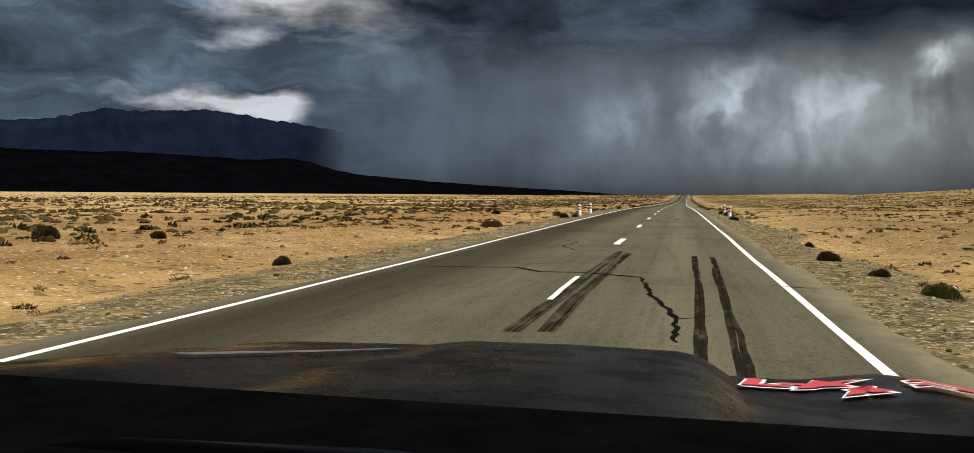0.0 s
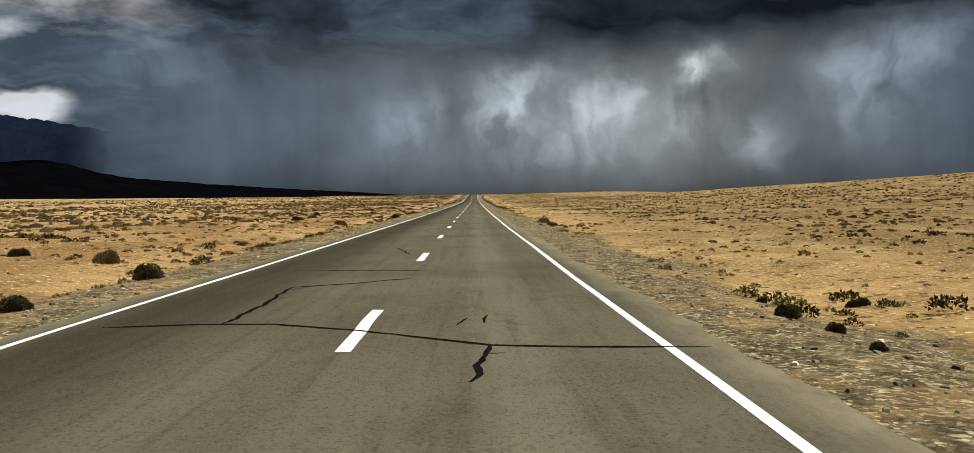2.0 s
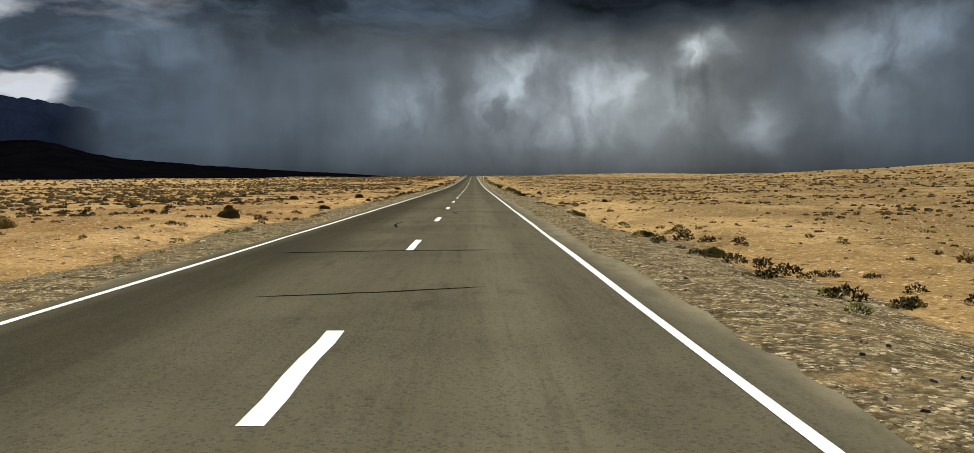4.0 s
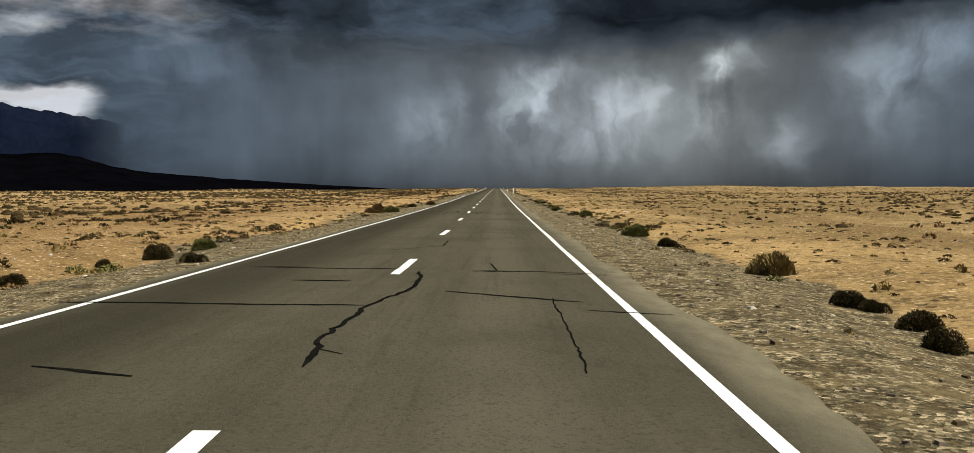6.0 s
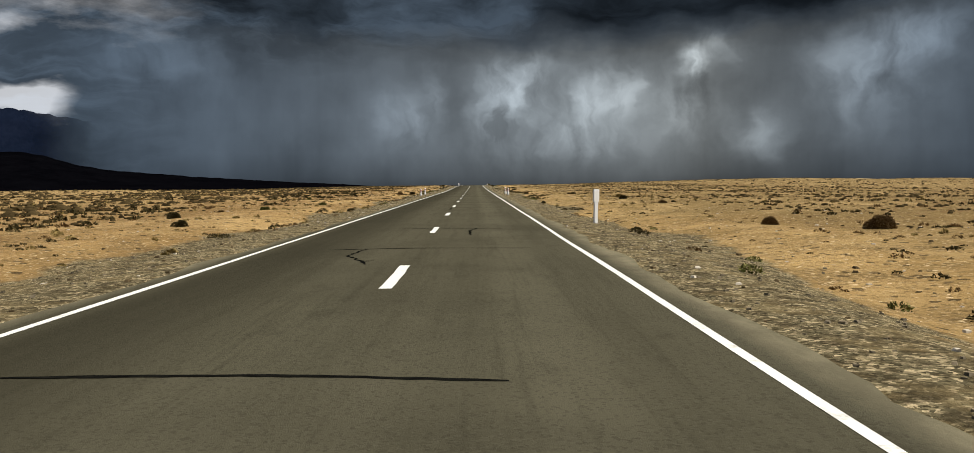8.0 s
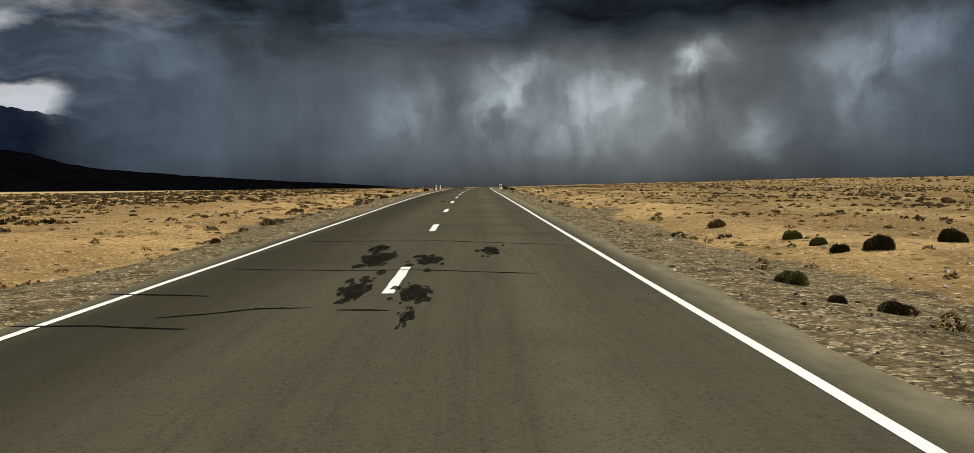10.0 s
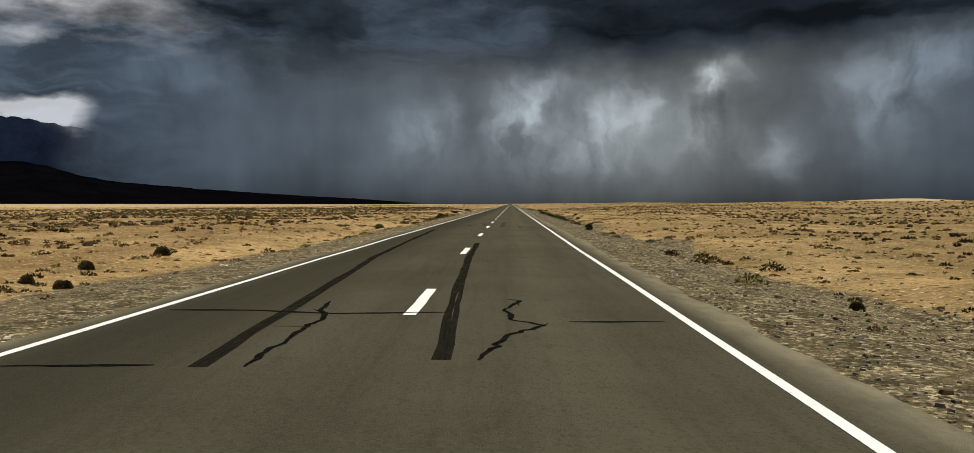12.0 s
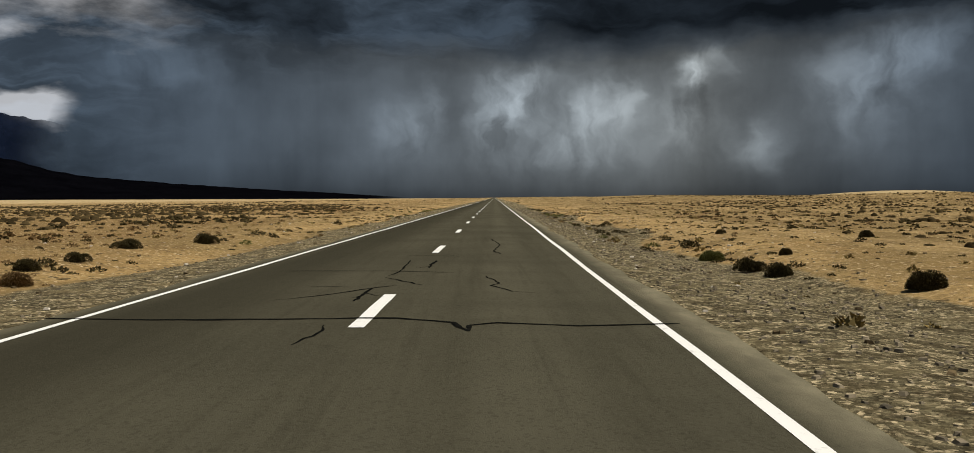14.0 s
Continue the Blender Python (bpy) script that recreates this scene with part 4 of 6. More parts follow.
def stems(rng, count, r, h):
    v, f = [], []
    for _ in range(count):
        a, t = rng.uniform(0, 2 * np.pi), rng.uniform(0.3, 0.9) * r
        tip = np.array([math.cos(a) * t, math.sin(a) * t, rng.uniform(0.5, 0.95) * h])
        base = np.array([math.cos(a), math.sin(a), 0]) * 0.06 * r + np.array([0, 0, -0.06])
        mid = (base + tip) / 2 + np.array([0, 0, 0.12 * h])
        rows = []
        for pnt, w in ((base, 0.020), (mid, 0.013), (tip, 0.004)):
            rows.append(len(v))
            v += [(pnt[0] + w * math.cos(b), pnt[1] + w * math.sin(b), pnt[2]) for b in (0, 2.09, 4.19)]
        for p, q in zip(rows, rows[1:]):
            for k in range(3):
                f.append((p + k, p + (k + 1) % 3, q + (k + 1) % 3, q + k))
    return v, f


BUSH_KINDS = {
    "dark": (LEAF_DARK, "low dark olive desert shrub on bare sand", 7400, 0.66, 0.044, 0.3),
    "green": (LEAF_GREEN, "rounded green desert shrub on the sandy bank", 7800, 0.68, 0.046, 0.4),
    "dry": (LEAF_DRY, "dry brown twiggy shrub on bare sand", 6200, 0.66, 0.05, 0.6),
    "straw": (LEAF_STRAW, "pale straw-coloured grass tussock on the verge", 4400, 0.58, 0.10, 1.2)}
BUSHES = {}
for b_i, (b_kind, (b_mat, b_label, b_n, b_h, b_leaf, b_up)) in enumerate(BUSH_KINDS.items()):
    BUSHES[b_kind] = []
    for var in range(3):
        rng = np.random.RandomState(100 + b_i * 10 + var)
        thing = new("shrub")
        pts, fc = leaves(rng, b_n, 0.62, b_h, b_leaf, 5 + var, b_up)
        mesh_object("foliage", pts.tolist(), fc, b_mat, thing)
        sv, sf = stems(rng, 11, 0.45, b_h * 0.85)
        mesh_object("stem", sv, sf, STEM, thing)
        tagged(thing, b_label, "shrub", "desert shrubs along the road")
        BUSHES[b_kind].append(thing)
plant_rng = random.Random(7)
PLANTED = {}


def plant(kind, *spots):
    """Marks places for shrubs of one kind: (right of the centre line, along the road, width)."""
    for la, s, w in spots:
        thing = plant_rng.choice(BUSHES[kind])
        m = Matrix.Translation(at(la, s, -0.02)) @ pose(0, 0, 0, 0, 0, plant_rng.uniform(0, 360)) @ Matrix.Diagonal((w, w, w * plant_rng.uniform(0.70, 0.95), 1))
        PLANTED.setdefault(thing.name, (thing, []))[1].append(m)


# stretches between the thickest growth
growth = random.Random(21)
for lo, hi in ((232, 396), (626, 790)):
    s_at = lo
    while s_at < hi:
        side_at = growth.choice((-1, -1, 1))
        kind_at = growth.choice(("dark", "dark", "dark", "green", "dry", "straw"))
        plant(kind_at, (side_at * growth.uniform(6.0, 15.0), s_at, growth.uniform(0.28, 0.8)))
        s_at += growth.uniform(2.0, 7.0)
plant("dark", (5.06, 15.5, 0.29), (-6.46, 16.8, 0.40), (4.78, 18.8, 0.41), (-16.56, 21.8, 0.83), (-13.51, 23.0, 0.47), (5.41, 25.9, 0.32), (4.73, 48.1, 0.39), (-4.67, 49.1, 0.46), (4.70, 49.4, 0.31))
plant("dark", (-4.27, 51.0, 0.35), (-9.74, 54.3, 0.55), (4.95, 66.3, 0.53), (4.64, 87.0, 0.25), (-4.23, 89.1, 0.32), (4.74, 89.5, 0.32), (-6.93, 103.4, 0.52), (-11.17, 104.8, 0.56), (-9.39, 105.4, 0.42))
plant("dark", (4.85, 125.3, 0.18), (-4.08, 129.9, 0.32), (-4.80, 130.1, 0.61), (-4.82, 137.2, 0.40), (-7.56, 137.6, 0.60), (6.88, 137.8, 0.47), (-9.76, 138.8, 0.80), (5.28, 166.5, 0.21), (5.45, 167.9, 0.22))
plant("dark", (5.38, 169.2, 0.32), (-4.76, 170.0, 0.50), (5.88, 171.7, 0.21), (7.51, 171.8, 0.37), (-4.88, 175.0, 0.55), (-12.00, 183.9, 0.59), (5.34, 208.4, 0.17), (6.83, 208.9, 0.34), (9.05, 211.7, 0.27))
plant("dark", (-12.76, 227.7, 0.78), (4.25, 403.9, 0.15), (6.45, 405.6, 0.56), (6.27, 409.4, 0.42), (6.26, 410.3, 0.35), (8.72, 411.7, 0.33), (-6.49, 412.4, 0.52), (8.92, 415.9, 0.49), (-6.81, 419.5, 0.50))
plant("dark", (-6.41, 426.5, 0.54), (3.79, 446.4, 0.30), (6.98, 448.9, 0.47), (6.97, 450.5, 0.63), (10.61, 453.8, 0.51), (7.49, 454.0, 0.52), (-11.07, 458.7, 0.83), (-7.02, 459.4, 0.51), (6.27, 485.3, 0.41))
plant("dark", (6.78, 486.8, 0.56), (6.79, 488.1, 0.32), (6.59, 488.5, 0.47), (-6.91, 491.7, 0.44), (-4.18, 493.2, 0.42), (-7.12, 495.7, 0.36), (-6.70, 497.8, 0.70), (6.67, 501.7, 0.58), (6.64, 526.1, 0.21))
plant("dark", (7.00, 534.0, 0.49), (5.73, 536.8, 0.36), (-5.10, 545.8, 0.64), (5.88, 569.8, 0.33), (-6.93, 571.1, 0.39), (5.92, 605.9, 0.21), (5.88, 606.2, 0.19), (6.47, 608.1, 0.26), (-5.03, 608.6, 0.34))
plant("dark", (8.56, 612.5, 0.50), (11.17, 617.9, 0.60), (5.46, 801.1, 0.30), (5.04, 801.6, 0.21), (8.83, 808.6, 0.58), (8.20, 808.9, 0.37), (11.42, 810.7, 0.55), (-5.46, 813.5, 0.31), (4.96, 841.3, 0.16))
plant("dark", (5.41, 841.5, 0.26), (-5.84, 846.9, 0.25), (-6.42, 847.6, 0.23), (11.05, 849.8, 0.24), (-5.65, 854.9, 0.34), (4.89, 879.2, 0.25), (4.80, 879.5, 0.22), (7.85, 883.3, 0.40), (8.44, 885.2, 0.32))
plant("dark", (-8.43, 886.9, 0.56), (7.70, 888.2, 0.24), (-7.32, 894.9, 0.51), (6.42, 925.7, 0.91), (-7.33, 928.9, 0.50), (-6.97, 929.7, 0.45), (-10.78, 930.9, 0.72), (-7.26, 931.5, 0.90), (-10.44, 933.6, 0.71))
plant("dark", (6.38, 960.9, 0.26), (-6.77, 963.6, 0.33), (-7.68, 964.0, 0.37), (-8.34, 967.6, 0.42), (-8.31, 971.9, 0.43), (5.57, 995.6, 0.37), (5.79, 998.3, 0.24), (6.24, 1001.6, 0.29), (6.31, 1003.3, 0.33))
plant("dark", (6.34, 1004.3, 0.62), (6.38, 1032.6, 0.66), (8.54, 1044.5, 0.39), (-6.95, 1044.7, 0.64), (-7.19, 1047.8, 0.42), (6.25, 1052.1, 0.55), (6.09, 1055.5, 0.46), (-7.50, 1056.7, 0.69), (-7.57, 1085.4, 0.77))
plant("dark", (-8.48, 1090.5, 0.50), (6.40, 1091.1, 0.45), (8.35, 1118.9, 0.59), (7.28, 1122.8, 0.58), (-8.11, 1123.2, 0.57), (7.09, 1124.1, 0.57), (-8.22, 1125.5, 0.46), (8.94, 1127.2, 0.35), (-9.29, 1130.8, 0.73))
plant("dark", (14.12, 1134.3, 0.55), (-8.20, 1134.4, 0.63), (10.19, 1138.3, 0.43))
plant("green", (5.22, 12.8, 0.38), (4.83, 52.7, 0.32), (4.87, 127.1, 0.18), (5.21, 129.6, 0.46), (4.96, 131.4, 0.47), (-4.75, 133.2, 0.33), (6.35, 211.8, 0.57), (6.40, 416.4, 0.86), (-6.59, 424.8, 0.61))
plant("green", (6.99, 441.3, 1.05), (7.13, 448.6, 0.68), (7.04, 449.4, 0.38), (6.85, 449.4, 0.58), (-5.25, 450.5, 0.74), (7.17, 452.1, 0.64), (7.36, 454.8, 0.61), (7.06, 455.3, 0.76), (7.12, 457.1, 0.76))
plant("green", (7.28, 459.4, 0.84), (7.20, 461.8, 0.74), (-6.29, 500.0, 0.68), (6.52, 506.5, 0.82), (7.27, 529.2, 0.56), (-4.79, 529.7, 0.83), (7.21, 530.3, 0.71), (6.18, 542.2, 0.66), (6.24, 565.6, 0.43))
plant("green", (7.25, 567.1, 0.40), (6.03, 567.8, 0.35), (4.62, 567.9, 0.37), (-7.26, 618.8, 0.49), (-6.82, 621.3, 0.63), (5.27, 803.6, 0.46), (8.56, 810.8, 0.38), (8.68, 812.7, 0.45), (4.98, 915.4, 0.99))
plant("green", (-7.29, 1004.4, 0.64), (6.21, 1039.4, 0.75), (7.02, 1043.8, 0.35), (-6.31, 1048.7, 0.71), (5.56, 1062.6, 0.91), (6.37, 1075.8, 0.71), (6.54, 1080.2, 0.39), (7.28, 1128.2, 0.63))
plant("dry", (-6.82, 39.4, 0.82), (5.13, 59.7, 0.60), (-7.04, 64.0, 0.75), (-4.52, 93.3, 0.58), (-8.28, 181.5, 0.67), (-7.90, 218.7, 0.42), (-6.32, 411.1, 0.37), (12.07, 416.1, 0.50), (6.65, 420.6, 0.70))
plant("dry", (-6.17, 459.6, 0.60), (-7.19, 537.8, 1.01), (-6.94, 540.2, 1.04), (-3.88, 551.4, 0.81), (6.19, 572.6, 0.55), (6.45, 620.4, 0.56), (9.94, 1082.1, 0.45), (-7.72, 1087.1, 0.69), (-7.21, 1121.1, 0.62))
plant("straw", (-5.62, 65.0, 0.58), (4.61, 92.8, 0.46), (6.55, 214.9, 0.35), (-7.64, 217.3, 0.71), (6.67, 222.5, 0.77), (7.35, 455.1, 0.55), (6.97, 493.1, 0.95), (-7.18, 612.1, 0.58), (-6.93, 613.1, 0.55))
plant("straw", (-7.11, 619.8, 0.60), (8.34, 817.9, 0.56))
for thing, places in PLANTED.values():
    for m in places[1:]:
        copy_thing(thing, m)
    thing.matrix_basis = places[0]


# ---- tufts, stones: uncountable cover ----
def scatter_tufts(name, label, mat, seed, count, lat_range, s_range, size, blades, leaf, patchy=0.0, squat=0.8):
    rng = np.random.RandomState(seed)
    la = rng.uniform(*lat_range, count)
    s = rng.uniform(*s_range, count)
    if patchy:
        wv, wv2 = Waves(seed + 1, 45), Waves(seed + 2, 9)
        keep = wv(la, s * 0.6) * 0.5 + wv2(la, s * 0.5) * 0.6 + rng.normal(0, 0.4, count) > patchy
        la, s = la[keep], s[keep]
    n = len(la)
    sz = size * np.exp(rng.normal(0, 0.38, n).clip(-1, 0.6))
    z = land(la, s)
    base = np.stack([la + bend(s), s, z], 1)
    i = np.repeat(np.arange(n), blades)
    m = len(i)
    a = rng.uniform(0, 2 * np.pi, m)
    e = np.arcsin(rng.uniform(0.0, 1.0, m))
    q = rng.uniform(0.3, 1.0, m) ** 0.5
    rad = sz[i] * 0.5
    p = base[i] + np.stack([np.cos(a) * np.cos(e) * q * rad, np.sin(a) * np.cos(e) * q * rad, np.sin(e) * q * rad * squat], 1)
    out = np.stack([np.cos(a) * np.cos(e), np.sin(a) * np.cos(e), np.sin(e) + 0.2], 1) + rng.normal(0, 0.55, (m, 3))
    out /= np.linalg.norm(out, axis=1)[:, None]
    side = np.cross(out, rng.normal(0, 1, (m, 3)))
    side /= np.linalg.norm(side, axis=1)[:, None]
    ln = (leaf * sz[i] * rng.uniform(0.7, 1.4, m))[:, None]
    pts = np.stack([p - out * ln * 0.4 + side * ln * 0.42, p - out * ln * 0.4 - side * ln * 0.42, p + out * ln * 0.6], 1).reshape(-1, 3)
    ob = mesh_object(name, pts.tolist(), np.arange(m * 3).reshape(-1, 3).tolist(), mat)
    return tagged(ob, label, "shrubs", kind="stuff")


def scatter_cushions(label, mat, seed, count, lat_range, s_range, size, patchy=0.0, rise=0.34):
    """Low cushion plants: lumpy domes with an uneven outline, thick in patches."""
    rng = np.random.RandomState(seed)
    la, s = rng.uniform(*lat_range, count), rng.uniform(*s_range, count)
    wv, wv2 = Waves(seed + 1, 45), Waves(seed + 2, 9)
    keep = wv(la, s * 0.6) * 0.5 + wv2(la, s * 0.5) * 0.6 + rng.normal(0, 0.4, count) > patchy
    la, s = la[keep], s[keep]
    n, k = len(la), 6
    r = 0.5 * size * np.exp(rng.normal(0, 0.42, n).clip(-1, 0.55))
    h = 2 * r * rise * rng.uniform(0.7, 1.35, n)
    a = np.arange(k)[None, :] * 2 * np.pi / k + rng.uniform(0, 6.28, n)[:, None]
    stretch = rng.uniform(0.75, 1.5, n)[:, None]
    rows = []
    for q, zz in ((1.0, -0.15), (0.82, 0.58)):
        rr = r[:, None] * q * rng.uniform(0.72, 1.25, (n, k))
        rows.append(np.stack([rr * np.cos(a) * stretch, rr * np.sin(a), h[:, None] * zz * rng.uniform(0.75, 1.25, (n, k))], -1))
    top = np.stack([r * rng.uniform(-0.3, 0.3, n), r * rng.uniform(-0.3, 0.3, n), h], -1)[:, None, :]
    v = np.concatenate(rows + [top], 1) + np.stack([la + bend(s), s, land(la, s)], 1)[:, None, :]
    tri = []
    for i in range(k):
        j = (i + 1) % k
        tri += [(i, j, k + j), (i, k + j, k + i), (k + i, k + j, 2 * k)]
    f = (np.arange(n)[:, None, None] * (2 * k + 1) + np.array(tri)[None]).reshape(-1, 3)
    ob = mesh_object("cushion_plants", v.reshape(-1, 3).tolist(), f.tolist(), mat, smooth=True)
    return tagged(ob, label, "shrubs", kind="stuff")


CUSHION = "low dark cushion plants dotted over the plain"
scatter_cushions(CUSHION, CUSHION_LEAF, 81, 7000, (-22, -13), (2, 1230), 0.22, 0.15)
scatter_cushions(CUSHION, CUSHION_LEAF, 84, 32000, (-70, -20), (2, 1290), 0.38, -0.25)
scatter_cushions(CUSHION, CUSHION_LEAF, 87, 26000, (-260, -70), (20, 1700), 0.66, -0.2)
scatter_cushions(CUSHION, CUSHION_LEAF, 90, 7000, (14, 24), (2, 1230), 0.19, 0.1)
scatter_cushions(CUSHION, CUSHION_LEAF, 93, 32000, (22, 70), (2, 1290), 0.27, 0.0)
scatter_cushions(CUSHION, CUSHION_LEAF, 96, 24000, (70, 260), (20, 1700), 0.48, 0.0)
scatter_cushions(CUSHION, CUSHION_LEAF, 99, 5000, (-700, 500), (1250, 3200), 0.9, 0.1, 0.2)
scatter_cushions(CUSHION, CUSHION_LEAF, 102, 6000, (-900, -260), (100, 1900), 1.0, 0.0, 0.2)
TUFT = "scattered low dark desert tufts over the sand"
scatter_tufts("desert_tufts", TUFT, LEAF_DARK, 11, 7000, (-13, -6.5), (2, 1230), 0.25, 46, 0.16, patchy=0.2, squat=0.5)
scatter_tufts("desert_tufts", TUFT, LEAF_DARK, 41, 7000, (-22, -13), (2, 1230), 0.38, 26, 0.24, patchy=0.1, squat=0.5)
scatter_tufts("desert_tufts", TUFT, LEAF_DARK, 31, 9000, (-70, -22), (2, 1290), 0.46, 16, 0.27, patchy=-0.15, squat=0.46)
scatter_tufts("desert_tufts", TUFT, LEAF_DARK, 13, 6500, (7.0, 14), (2, 1230), 0.19, 44, 0.16, patchy=0.3, squat=0.5)
scatter_tufts("desert_tufts", TUFT, LEAF_DARK, 43, 8000, (14, 24), (2, 1230), 0.24, 26, 0.24, patchy=0.2, squat=0.5)
scatter_tufts("desert_tufts", TUFT, LEAF_DARK, 33, 8000, (24, 70), (2, 1290), 0.34, 16, 0.27, patchy=0.1, squat=0.48)
BERM = "low dark shrubs lining the sandy bank beside the verge"
scatter_tufts("bank_shrubs", BERM, LEAF_DARK, 71, 2300, (5.7, 8.2), (60, 1230), 0.36, 130, 0.10, patchy=0.45, squat=0.7)
scatter_tufts("bank_shrubs", BERM, LEAF_DARK, 73, 2300, (-8.4, -5.6), (60, 1230), 0.36, 130, 0.10, patchy=0.45, squat=0.7)
scatter_tufts("bank_shrubs", BERM, LEAF_GREEN, 75, 1500, (5.4, 7.6), (60, 1230), 0.34, 130, 0.10, patchy=0.75, squat=0.7)
scatter_tufts("bank_shrubs", BERM, LEAF_GREEN, 77, 1200, (-7.6, -5.2), (60, 1230), 0.34, 130, 0.10, patchy=0.75, squat=0.7)
STRAW = "scattered dry straw tufts over the sand"
scatter_tufts("dry_tufts", STRAW, LEAF_STRAW, 16, 4000, (-24, -5.0), (2, 1230), 0.20, 34, 0.24, patchy=0.1)
scatter_tufts("dry_tufts", STRAW, LEAF_STRAW, 36, 4000, (-60, -24), (2, 1260), 0.34, 12, 0.36, patchy=0.2, squat=0.8)
scatter_tufts("dry_tufts", STRAW, LEAF_STRAW, 17, 5600, (5.2, 24), (2, 1230), 0.20, 34, 0.24, patchy=0.1)
scatter_tufts("dry_tufts", STRAW, LEAF_STRAW, 37, 4000, (24, 60), (2, 1260), 0.3, 12, 0.36, patchy=0.2, squat=0.8)
BROWN = "scattered brown dry tufts over the sand"
scatter_tufts("brown_tufts", BROWN, LEAF_DRY, 18, 6400, (-13, -5.0), (2, 1230), 0.24, 50, 0.13, patchy=0.2, squat=0.55)
scatter_tufts("brown_tufts", BROWN, LEAF_DRY, 48, 5600, (-24, -13), (2, 1230), 0.36, 28, 0.22, patchy=0.1, squat=0.5)
scatter_tufts("brown_tufts", BROWN, LEAF_DRY, 38, 7000, (-70, -24), (2, 1260), 0.44, 16, 0.27, patchy=0.1, squat=0.45)
scatter_tufts("brown_tufts", BROWN, LEAF_DRY, 21, 3200, (5.2, 13), (2, 1230), 0.2, 50, 0.13, patchy=0.3, squat=0.6)
scatter_tufts("brown_tufts", BROWN, LEAF_DRY, 49, 3800, (13, 24), (2, 1230), 0.25, 28, 0.22, patchy=0.2, squat=0.62)


def scatter_stones(name, label, mat, seed, count, side, width, s_range, size, gather=1.7):
    """Angular stones beside the asphalt, thinning outwards."""
    rng = np.random.RandomState(seed)
    s = rng.uniform(*s_range, count)
    edge = EDGE_R if side > 0 else EDGE_L
    la = side * (edge + 0.10 + width * rng.beta(1.0, gather, count))
    sz = size * np.exp(rng.normal(0, 0.45, count).clip(-1, 0.55))
    base = np.stack([la + bend(s), s, land(la, s) + sz * 0.12], 1)
    block = np.array([(x, y, z) for z in (-0.5, 0.42) for x, y in ((-1, -0.8), (0.9, -1), (1, 0.8), (-0.8, 1))], float)
    block[4:, :2] *= 0.68
    jit = rng.uniform(0.55, 1.25, (count, 8, 3))
    a = rng.uniform(0, 2 * np.pi, count)
    rot = np.stack([np.stack([np.cos(a), -np.sin(a), 0 * a], 1), np.stack([np.sin(a), np.cos(a), 0 * a], 1), np.stack([0 * a, 0 * a, 1 + 0 * a], 1)], 1)
    v = np.einsum("nij,nkj->nki", rot, block[None] * jit * np.array([0.62, 0.45, 0.5])) * sz[:, None, None] + base[:, None, :]
    tri = np.array([(4, 5, 6), (4, 6, 7), (0, 1, 5), (0, 5, 4), (1, 2, 6), (1, 6, 5), (2, 3, 7), (2, 7, 6), (3, 0, 4), (3, 4, 7)])
    f = (np.arange(count)[:, None, None] * 8 + tri[None]).reshape(-1, 3)
    ob = mesh_object(name, v.reshape(-1, 3).tolist(), f.tolist(), mat)
    return tagged(ob, label, "stones", kind="stuff")


RUBBLE = "loose grey-brown stones along the asphalt edge"
scatter_stones("verge_stones", RUBBLE, STONE, 51, 13000, 1, 4.2, (2, 960), 0.042)
scatter_stones("verge_stones", RUBBLE, STONE, 52, 10000, -1, 3.6, (2, 1200), 0.042)
scatter_stones("verge_stones", "dark grey gravel bank beside the asphalt", STONE, 53, 15000, 1, 5.0, (930, 1210), 0.044)
scatter_stones("pale_stones", "scattered pale stones on the verge", PALE_STONE, 54, 2600, 1, 14.0, (2, 1210), 0.055)
scatter_stones("pale_stones", "scattered pale stones on the verge", PALE_STONE, 55, 2200, -1, 14.0, (2, 1210), 0.055)

GRIT = "dark pebbles strewn over the open sand"
scatter_stones("desert_stones", GRIT, DARK_STONE, 56, 15000, 1, 34.0, (2, 1230), 0.058, 1.4)
scatter_stones("desert_stones", GRIT, DARK_STONE, 57, 14000, -1, 34.0, (2, 1230), 0.058, 1.4)


# ---- sealed cracks and tyre marks on the asphalt ----
crack_rng = random.Random(4)


def wavering(points, step, amount):
    """Points along a line, in short steps, with a hand-run waver at two scales."""
    out = []
    slow = 0.0
    for a, b in zip(points, points[1:]):
        a, b = Vector(a), Vector(b)
        n = max(2, int((b - a).length / step))
        d = (b - a).normalized()
        for k in range(n):
            p = a.lerp(b, k / n)
            slow = 0.75 * slow + crack_rng.gauss(0, amount)
            o = slow * math.sin(math.pi * (k + 0.5) / n) + crack_rng.gauss(0, amount * 0.35) if k or out else 0
            out.append((p.x - d.y * o, p.y + d.x * o))
    out.append(tuple(points[-1]))
    return out


